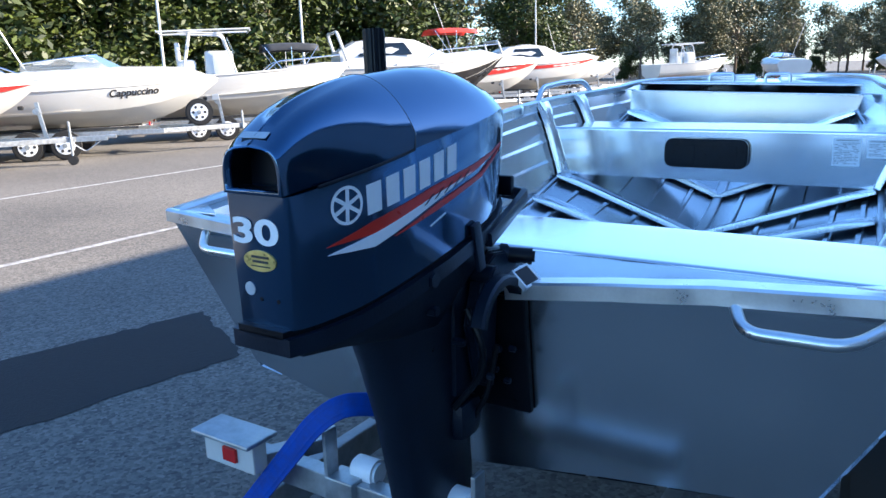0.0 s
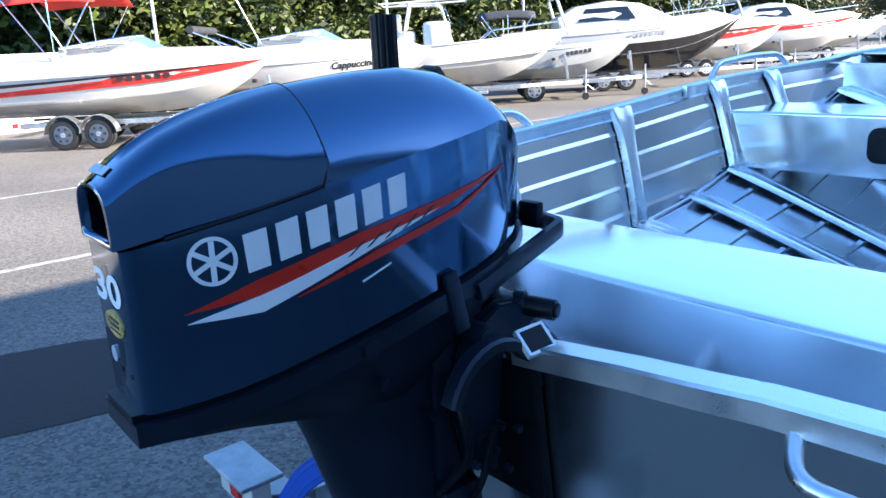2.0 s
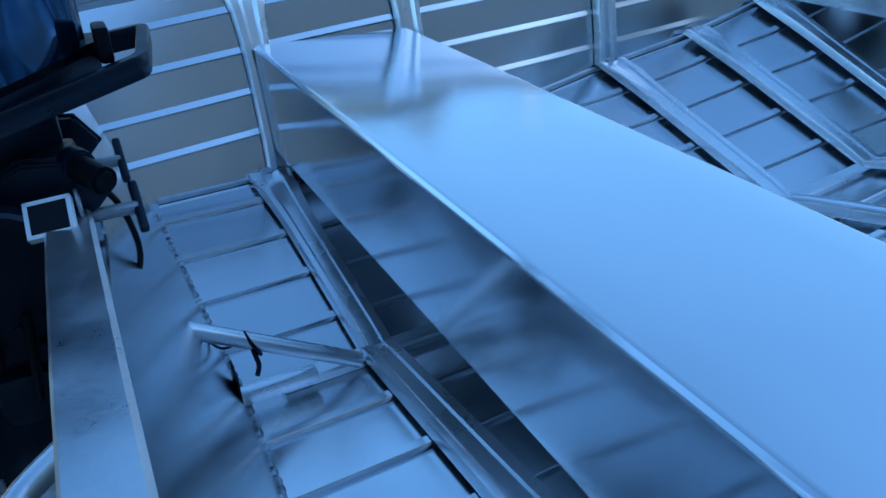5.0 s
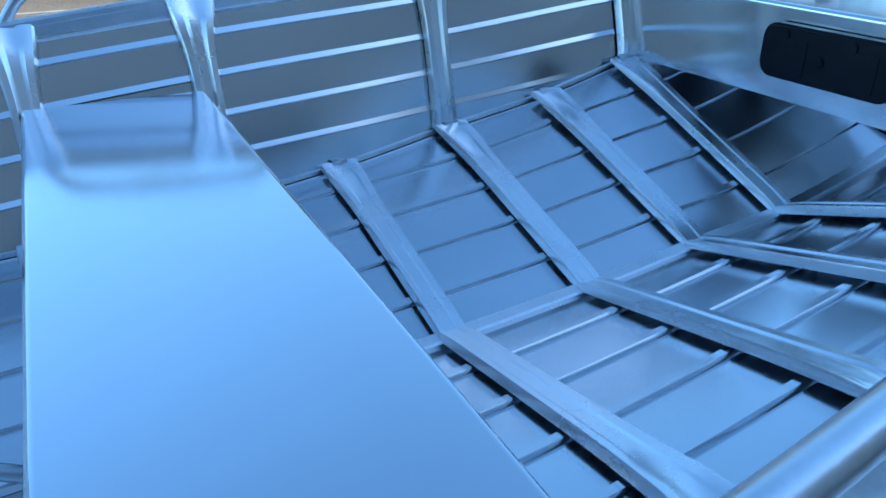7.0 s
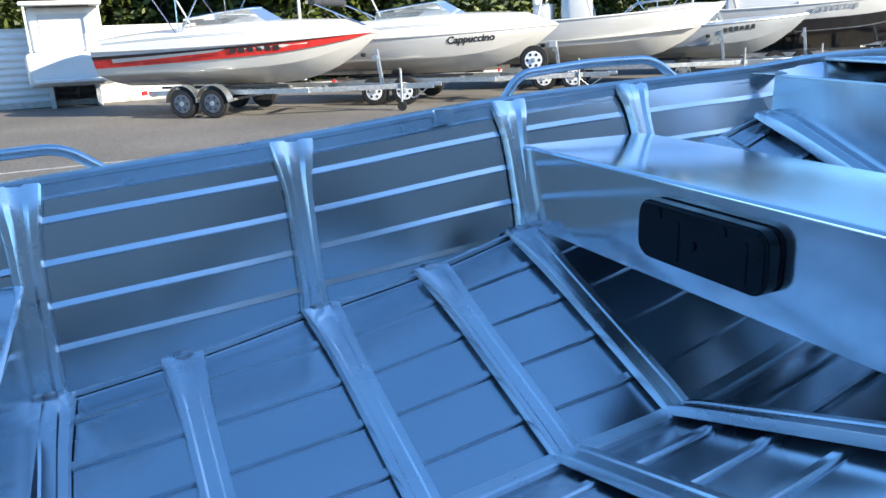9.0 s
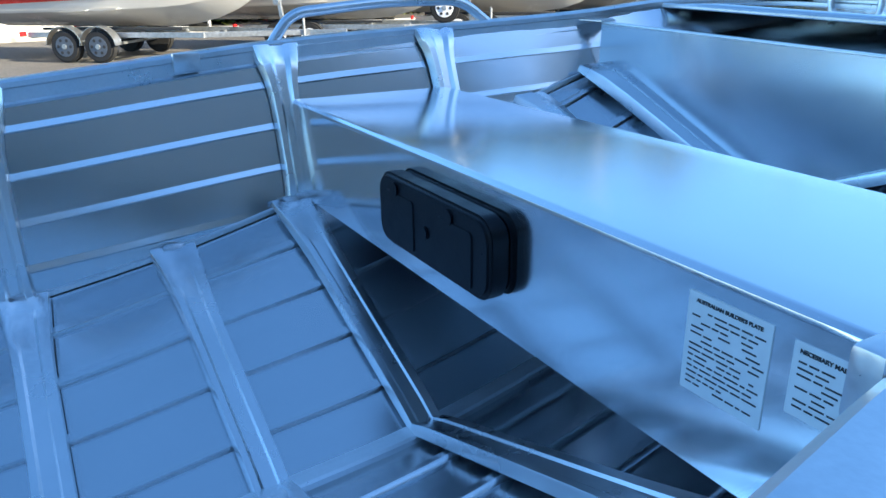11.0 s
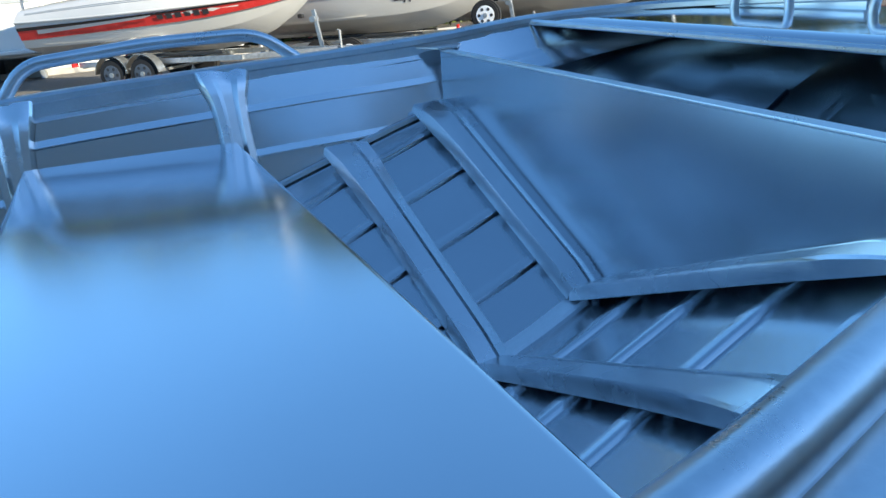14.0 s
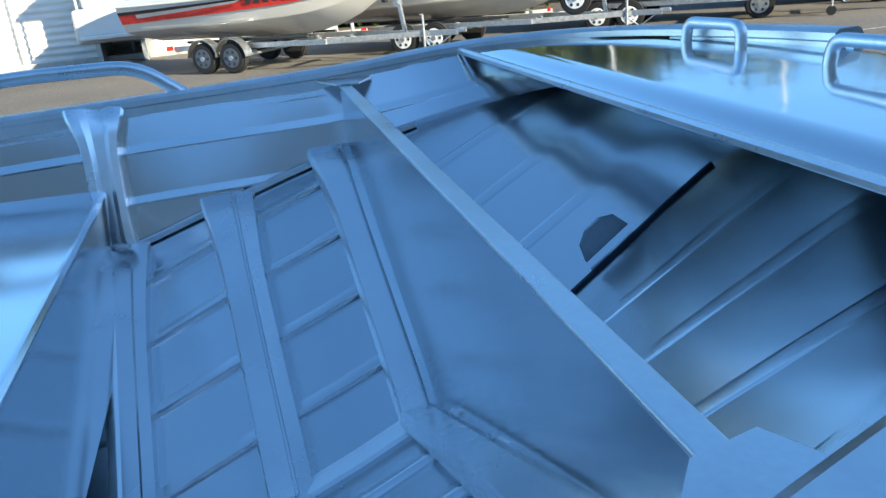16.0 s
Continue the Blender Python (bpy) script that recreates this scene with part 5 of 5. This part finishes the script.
def runabout(x, y, L, beam, stripe, name_bars, canopy, tandem=True, guards=True, rim=WHITE_DECAL, spare=False, label="", topside=GEL_WHITE, heading=HEAD, keel=0.62, sheer=1.42):
    b = thing("bow_rider_boat" if stripe else "runabout_boat", label, "boat", boat_at(x, y, L, heading), group="boats in the row")
    rows = hull_rows(L, beam, keel, sheer, 0.18)
    hull_parts(b, rows, topside, topside if topside is GEL_GREY else GEL_WHITE, "moulded hull")
    part("deck_moulding", deck_moulding(rows, 0.42), GEL_WHITE, b, "rounded white deck moulding", smooth=35)
    part("cockpit_floor", deck_cap(rows, 0.08, 0.52, 0.0, -0.45, 0.12), VINYL, b)
    for s in (0.10, 0.135):
        part("deck_line", sweep(deck_line(rows, 0.04, 0.62, s), circle(0.008, 6)), GEL_GREY, b, "thin grey moulding line", smooth=True)
    windscreen(b, L * 0.34, L * 0.68, beam * 0.37, sheer + 0.37, 0.40, 0.62)
    seat_block(b, 0.45, L * 0.30, sheer - 0.1)
    seat_block(b, -0.45, L * 0.30, sheer - 0.1)
    part("rear_lounge", box(beam * 0.7, 0.5, 0.3, (0, L * 0.13, sheer - 0.12), 0.08), VINYL, b, smooth=30)
    if stripe:
        part("stripe", band(rows, 0.0, 0.40, 0.0, 0.985, slant=0.20), stripe, b, "broad red stripe")
        part("stripe_edge", band(rows, 0.0, 0.03, 0.0, 0.985, 0.009, slant=0.20), GEL_BLACK, b, "thin black line above the stripe")
        part("stripe_trim", band(rows, 0.16, 0.24, 0.08, 0.52, 0.010, 0.16), GEL_GREY, b, "thin silver flash")
    if name_bars:
        bars(b, rows, name_bars[0], name_bars[1], name_bars[2], name_bars[3], name_bars[4], DARK_PRINT)
    if canopy == "open":
        bimini(b, L * 0.19, L * 0.50, beam * 0.42, sheer + 0.22, 1.32, CANVAS_RED)
    elif canopy == "folded":
        for s in (-1, 1):
            part("canopy_pole", rod((s * beam * 0.43, L * 0.40, sheer + 0.1), (s * beam * 0.40, L * 0.10, sheer + 0.85), 0.018, 8), CHROME, b)
            part("canopy_strut", rod((s * beam * 0.43, L * 0.30, sheer + 0.1), (s * beam * 0.41, L * 0.18, sheer + 0.65), 0.014, 8), CHROME, b)
        part("folded_canopy", rod((-beam * 0.42, L * 0.10, sheer + 0.88), (beam * 0.42, L * 0.10, sheer + 0.88), 0.09, 12, bevel=0.02), CANVAS_DARK, b, "folded dark canvas canopy", smooth=40)
    part("mast", rod((0.5, L * 0.36, sheer + 0.3), (0.9, L * 0.2, sheer + 2.6), 0.016, 8), GEL_WHITE, b, "white whip aerial")
    make_trailer(berth(x, y, heading), L, beam, tandem, guards, rim, spare)
    return b


runabout(-16.1, 4.05, 6.1, 2.3, GEL_RED, (0.62, 0.25, 0.9, 0.10, 6), "open", label="white bow-rider boat with a broad red stripe and red canopy", rim=RIM_STEEL)
name_boat = runabout(-15.5, 8.1, 6.0, 2.25, None, None, "folded", guards=False, spare=True, label="white runabout boat with black lettering on the bow")


def centre_console(x, y, L, beam, heading=HEAD):
    b = thing("centre_console_boat", "white open fishing boat with a tall centre console", "boat", boat_at(x, y, L, heading), group="boats in the row")
    rows = hull_rows(L, beam, 0.60, 1.62, 0.32)
    hull_parts(b, rows, GEL_WHITE, GEL_WHITE, "high-sided white hull")
    part("floor", deck_cap(rows, 0.0, 0.9, 0.0, -0.5, 0.08), GEL_WHITE, b)
    part("foredeck", deck_cap(rows, 0.72, 0.998, 0.10), GEL_WHITE, b, smooth=True)
    part("console", box(0.8, 0.75, 1.15, (0, L * 0.45, 1.75), 0.12), GEL_WHITE, b, "white moulded console", smooth=30)
    part("console_screen", box(0.7, 0.03, 0.45, (0, L * 0.50, 2.45), 0.01, Euler((radians(20), 0, 0)).to_matrix()), GLASS, b)
    part("helm_seat", box(0.75, 0.5, 0.9, (0, L * 0.32, 1.65), 0.10), GEL_WHITE, b, smooth=30)
    part("seat_back", box(0.75, 0.12, 0.5, (0, L * 0.29, 2.3), 0.05), GEL_WHITE, b, smooth=30)
    for s in (-1, 1):
        part("tower_leg", tube([(s * 0.55, L * 0.52, 1.6), (s * 0.5, L * 0.47, 2.75), (s * 0.5, L * 0.30, 2.8)], 0.03, 0.15, 8), GEL_WHITE, b, smooth=True)
        part("tower_leg", tube([(s * 0.55, L * 0.30, 1.6), (s * 0.5, L * 0.34, 2.78)], 0.03, 0.1, 8), GEL_WHITE, b, smooth=True)
        part("tower_rail", rod((s * 0.75, L * 0.22, 2.8), (s * 0.75, L * 0.58, 2.86), 0.025, 8), GEL_WHITE, b)
        part("bow_rail", tube([(s * beam * 0.42, L * 0.62, 1.7), (s * beam * 0.36, L * 0.68, 2.0), (s * 0.08, L * 0.96, 2.15)], 0.016, 0.1, 8), CHROME, b, smooth=True)
    for y2 in (0.22, 0.34, 0.46, 0.58):
        part("tower_bar", rod((-0.75, L * y2, 2.82), (0.75, L * y2, 2.82), 0.022, 8), GEL_WHITE, b)
    make_trailer(berth(x, y, heading), L, beam, True, False, WHITE_DECAL)


centre_console(-15.7, 12.7, 6.5, 2.35)


def tinny(x, y):
    L, beam = 4.9, 2.0
    b = thing("aluminium_runabout", "pale grey aluminium runabout with a dark canopy frame", "boat", boat_at(x, y, L), group="boats in the row")
    rows = hull_rows(L, beam, 0.58, 1.36, 0.22)
    hull_parts(b, rows, GEL_GREY, GEL_GREY, "pale grey aluminium hull")
    part("foredeck", deck_cap(rows, 0.55, 0.998, 0.08), GEL_GREY, b, smooth=True)
    part("floor", deck_cap(rows, 0.0, 0.55, 0.0, -0.5, 0.08), GEL_GREY, b)
    windscreen(b, L * 0.42, L * 0.60, beam * 0.40, 1.44, 0.50, 0.25)
    bars(b, rows, 0.66, 0.30, 0.7, 0.12, 6, DARK_PRINT)
    bimini(b, L * 0.10, L * 0.42, beam * 0.44, 1.4, 1.0, CANVAS_DARK)
    make_trailer(berth(x, y), L, beam, False, False, GALV, label="galvanised single-axle boat trailer")


tinny(-14.5, 15.6)


def cruiser(x, y, L, beam, lower, label, heading=HEAD, red=False):
    b = thing("cabin_cruiser", label, "boat", boat_at(x, y, L, heading), group="boats in the row")
    rows = hull_rows(L, beam, 0.60, 1.75, 0.35)
    hull_parts(b, rows, GEL_WHITE, lower, "tall white cruiser hull")
    if red:
        part("stripe", band(rows, 0.10, 0.32, 0.0, 0.98), GEL_RED, b, "red stripe")
    else:
        part("boot_band", band(rows, 0.55, 0.99, 0.0, 0.97), lower, b, "black lower topside")
        bars(b, rows, 0.55, 0.18, 1.0, 0.14, 8, GEL_GREY)
    part("foredeck", deck_cap(rows, 0.42, 0.998, 0.30), GEL_WHITE, b, smooth=True)
    part("floor", deck_cap(rows, 0.0, 0.45, 0.0, -0.3, 0.08), GEL_WHITE, b)
    # cabin
    sec = []
    for t, h, w in ((0.16, 0.55, 0.40), (0.24, 0.85, 0.40), (0.40, 0.95, 0.40), (0.52, 0.80, 0.37), (0.66, 0.30, 0.30), (0.74, 0.05, 0.24)):
        z0 = 1.80 + 0.35 * t ** 2
        ww = beam * w
        sec.append([(ww, L * t, z0 - 0.1), (ww * 0.98, L * t, z0 + h * 0.55), (ww * 0.80, L * t, z0 + h * 0.95), (0, L * t, z0 + h), (-ww * 0.80, L * t, z0 + h * 0.95), (-ww * 0.98, L * t, z0 + h * 0.55), (-ww, L * t, z0 - 0.1)])
    part("cabin", loft_rows(sec), GEL_WHITE, b, "white moulded cabin", smooth=35)
    for s in (-1, 1):
        w = beam * 0.40
        zz = 2.16
        q = [(s * (w + 0.012), L * 0.24, zz), (s * (w * 0.97 + 0.012), L * 0.50, zz + 0.02), (s * (w * 0.92), L * 0.46, zz + 0.42), (s * (w * 0.88), L * 0.28, zz + 0.40)]
        part("side_window", (q, [(0, 1, 2, 3)]), TINT, b, "dark tinted window")
        part("bow_rail", tube([(s * beam * 0.40, L * 0.55, 1.95), (s * beam * 0.36, L * 0.62, 2.3), (s * 0.10, L * 0.97, 2.5)], 0.016, 0.1, 8), CHROME, b, smooth=True)
    part("front_window", box(beam * 0.5, 0.02, 0.50, (0, L * 0.60, 2.35), 0.01, Euler((radians(58), 0, 0)).to_matrix()), TINT, b)
    part("arch", tube([(beam * 0.44, L * 0.20, 1.8), (beam * 0.38, L * 0.15, 2.95), (-beam * 0.38, L * 0.15, 2.95), (-beam * 0.44, L * 0.20, 1.8)], 0.05, 0.2, 8), GEL_WHITE, b, smooth=True)
    make_trailer(berth(x, y, heading), L, beam, True, False, GALV)


cruiser(-15.0, 19.8, 7.2, 2.5, GEL_BLACK, "white cabin cruiser with a black lower hull and tinted windows")
cruiser(-16.6, 33.4, 7.0, 2.5, GEL_WHITE, "white sports cruiser with a red stripe", red=True)
runabout(-16.3, 26.6, 6.2, 2.3, GEL_RED, None, "open", label="white runabout boat under a red canopy", sheer=1.68)
runabout(-17.6, 40.0, 6.0, 2.3, None, None, "folded", label="white runabout boat with a folded dark canopy")
centre_console(-12.5, 47.0, 5.5, 2.2)
runabout(-8.0, 55.0, 5.5, 2.2, None, None, None, label="small white runabout boat", heading=120)
runabout(0.0, 60.0, 5.5, 2.2, None, None, None, label="small white runabout boat", heading=150)


def stern_on_boat(x, y):
    """A small white cabin boat seen from its square stern."""
    b = thing("cabin_boat", "small white cabin boat parked stern-on before the fence", "boat", pose(x, y, 0))
    part("hull", box(4.2, 2.0, 0.85, (-2.1, 0, 0.98), 0.14, seg=3), GEL_WHITE, b, "square white moulded stern", smooth=40)
    part("swim_step", box(0.45, 1.7, 0.10, (0.20, 0, 0.72), 0.03), GEL_WHITE, b, smooth=40)
    part("cabin", box(2.2, 1.7, 1.15, (-1.9, 0, 1.95), 0.16, seg=3), GEL_WHITE, b, "white cabin", smooth=40)
    part("rear_window", box(0.03, 1.2, 0.50, (-0.79, 0, 2.10), 0.01), GEL_GREY, b, "pale grey rear screen")
    part("hardtop", box(2.9, 1.9, 0.10, (-1.6, 0, 2.60), 0.04), GEL_WHITE, b, smooth=40)
    for s in (-1, 1):
        part("hardtop_post", rod((-0.25, s * 0.85, 1.38), (-0.25, s * 0.85, 2.56), 0.03, 8), GEL_WHITE, b, smooth=True)
        part("cradle_beam", box(3.6, 0.12, 0.55, (-2.0, s * 0.55, 0.28), 0.01), GALV, b, "galvanised cradle beam")
    return b


stern_on_boat(-20.4, 0.95)

def topside_x(rows, y, z):
    """Half-breadth of a hull's topside at a place and height."""
    L = rows[-1][0][1]
    t = min(0.999, max(0.0, y / L)) * 14
    k = int(t)
    line = [Vector(a).lerp(Vector(b), t - k) for a, b in zip(rows[k][:5], rows[k + 1][:5])]
    for a, b in zip(line, line[1:]):
        if b.z <= z <= a.z:
            return b.x + (a.x - b.x) * (z - b.z) / max(1e-4, a.z - b.z)
    return line[0].x if z > line[0].z else line[-1].x


def hull_script(boat, rows, y, z, body, size, slope):
    """A painted name in slanting script, laid on the starboard topside."""
    ob = flat_text(body, size, (0, 0, 0), Euler((0, 0, 0)), DARK_PRINT, boat, "boat_name", "black painted script on the bow")
    for q in ob.data.vertices:
        a, b, c = q.co.x + 0.30 * q.co.y, q.co.y, q.co.z
        py, pz = y + a, z + b + a * slope
        q.co = (topside_x(rows, py, pz) + 0.006 + c, py, pz)


hull_script(name_boat, hull_rows(6.0, 2.25, 0.62, 1.42, 0.18), 4.20, 1.30, "Cappuccino", 0.21, 0.05)

# ---- fence, unseen building added to shade the yard, kerb ----
fence = thing("boundary_fence", "low white fence of ribbed sheet behind the parked boats", "fence", kind="structure")
FX, FH = -23.0, 2.0
for n in range(9):
    y0 = -20.0 + 3.0 * n
    v, f = [], []
    for k in range(41):
        z = 0.05 + (FH - 0.05) * k / 40
        d = 0.022 * (1 if (k % 4) in (0, 1) else -1)
        for x in (FX + d, FX + d - 0.006):
            v += [(x, y0 + 0.04, z), (x, y0 + 2.96, z)]
    for k in range(40):
        o = 4 * k
        f += [(o, o + 1, o + 5, o + 4), (o + 2, o + 3, o + 7, o + 6)]
    part("panel", (v, f), SHED_MAT, fence, "white ribbed sheet panel")
    part("post", box(0.08, 0.08, FH + 0.08, (FX - 0.05, y0, FH / 2), 0.008), GALV, fence)
part("top_rail", box(0.09, 27.0, 0.05, (FX - 0.02, -6.5, FH + 0.02), 0.008), GEL_WHITE, fence)
tagged(link_mesh("kerb", box(0.18, 110, 0.16, (-21.5, 40, 0.08), 0.02), CONCRETE), "pale concrete kerb along the yard's edge", "kerb", kind="structure")

# Unseen building, added to cast the yard's shade; its wall and panes shape reflections.
hall = thing("shade_building", "long low pale grey building, unseen, added to shade the yard", "building", kind="structure")
WX, WH, HY0, HY1 = 4.6, 5.17, -8.0, 46.0
part("wall", box(0.3, HY1 - HY0, WH, (WX + 0.15, (HY0 + HY1) / 2, WH / 2)), WALL_MAT, hall, "plain pale grey wall of the added building, out of view")
part("end_wall", box(11.0, 0.3, WH, (WX + 5.8, HY0 + 0.15, WH / 2)), WALL_MAT, hall)
part("roof", box(12, HY1 - HY0 + 0.6, 0.25, (WX + 5.8, (HY0 + HY1) / 2, WH + 0.12), 0.02), GALV, hall)
for k in range(7):
    y = -6 + 7.5 * k
    w = part("window", box(0.08, 3.6, 2.2, (WX - 0.02, y, 1.6)), TINT, hall, "dark pane in the added wall, out of view")
    for dy in (-1.8, 0, 1.8):
        part("frame", box(0.10, 0.07, 2.3, (WX - 0.03, y + dy, 1.6), 0.01), ALU_PALE, w)

# ---- trees ----
def tree_mesh(seed, h, spread, n_leaf, leaf, crown_lo=0.25, dens=26):
    g = random.Random(seed)
    trunk = bmesh.new()
    rod((0, 0, 0), (g.uniform(-0.2, 0.2), 0.1, h * 0.45), 0.02 * h, 9, 0.012 * h, bm=trunk)
    clumps = []
    for k in range(dens):
        a, rr = g.uniform(0, 2 * math.pi), spread * math.sqrt(g.uniform(0.02, 1))
        z = h * (crown_lo + (1 - crown_lo) * g.random())
        rr *= 1.0 - 0.55 * ((z / h - crown_lo) / (1 - crown_lo)) ** 1.5
        c = Vector((rr * math.cos(a), rr * math.sin(a), z))
        clumps.append((c, g.uniform(0.10, 0.22) * h))
        if k % 3 == 0:
            rod((0, 0, h * g.uniform(0.2, 0.45)), c, 0.007 * h, 6, 0.002 * h, bm=trunk)
    v, f = [], []
    for _ in range(n_leaf):
        c, r = clumps[g.randrange(len(clumps))]
        d = Vector((g.gauss(0, 1), g.gauss(0, 1), g.gauss(0, 0.7)))
        d = d.normalized() * r * g.random() ** 0.45
        p = c + d
        s = leaf * g.uniform(0.6, 1.4)
        u = Vector((g.gauss(0, 1), g.gauss(0, 1), g.gauss(0, 0.6))).normalized()
        w = u.cross(Vector((g.gauss(0, 1), g.gauss(0, 1), g.gauss(0, 1)))).normalized()
        o = len(v)
        v += [tuple(p - u * s), tuple(p + w * s * 0.42), tuple(p + u * s), tuple(p - w * s * 0.42)]
        f.append((o, o + 1, o + 2, o + 3))
    return trunk, (v, f)


def tree_at(proto, x, y, sc, rz):
    t = copy_thing(proto, pose(x, y, 0, 0, 0, math.degrees(rz)))
    t.scale = (sc, sc, sc)
    return t


def tree(name, label, seed, h, spread, n_leaf, leaf, lm, x, y, crown_lo=0.2, group="", dens=26):
    ob = thing(name, label, "tree", pose(x, y, 0), group=group)
    tr, lv = tree_mesh(seed, h, spread, n_leaf, leaf, crown_lo, dens)
    part("trunk", tr, BARK, ob, smooth=True)
    part("crown", lv, lm, ob)
    return ob


hedge = [tree("broadleaf_tree", "dense bright green broadleaf tree behind the boats", 10 + k, 8.5, 3.2, 22000, 0.16, LEAF, -26 - k, 8 + 5 * k, 0.04, "trees behind the boats", 40) for k in range(3)]
gums = [tree("gum_tree", "tall thin gum tree with olive leaves", 30 + k, 13, 3.6, 4500, 0.26, LEAF_GUM, -34, 40 + 12 * k, 0.35, "distant gum trees") for k in range(3)]
g = random.Random(8)
for k in range(16):
    tree_at(hedge[k % 3], (-29.5 if k < 5 else -27.5) + g.uniform(-1.5, 1.5), -10 + 3.6 * k + (12 if k > 13 else 0), g.uniform(0.85, 1.25), g.uniform(0, 6.28))
for k in range(15):
    tree_at(hedge[(k + 1) % 3], -33.0 + g.uniform(-1.5, 1.5), -13 + 3.5 * k, g.uniform(0.95, 1.3), g.uniform(0, 6.28))
for k in range(120):
    t = k / 119
    x = -44 + 95 * t + g.uniform(-4, 4)
    y = 66 + 35 * math.sin(math.pi * t) + g.uniform(-6, 26)
    tree_at(gums[k % 3] if k % 4 else hedge[k % 3], x, y, g.uniform(0.40, 0.80) * (1.0 if k % 4 else 0.6), g.uniform(0, 6.28))

# flag pole and light poles
for x, y, h, flag in ((-17.2, 36, 9, True), (-19.5, 14.2, 9, False), (-18.5, 19.5, 9, False), (-20.5, 7.0, 9, False)):
    p = thing("flag_pole" if flag else "light_pole", "slim white pole with a red and white flag" if flag else "slim white steel pole in the yard", "pole", pose(x, y, 0))
    part("pole", rod((0, 0, 0), (0, 0, h if not flag else 6.0), 0.05, 12, 0.035), GEL_WHITE, p, smooth=True)
    if flag:
        part("flag", box(1.1, 0.02, 0.25, (0.3, 0, 5.85), 0.004), GEL_RED, p, "red band of the flag")
        part("flag_field", box(1.1, 0.02, 0.35, (0.3, 0, 5.53), 0.004), GEL_WHITE, p)
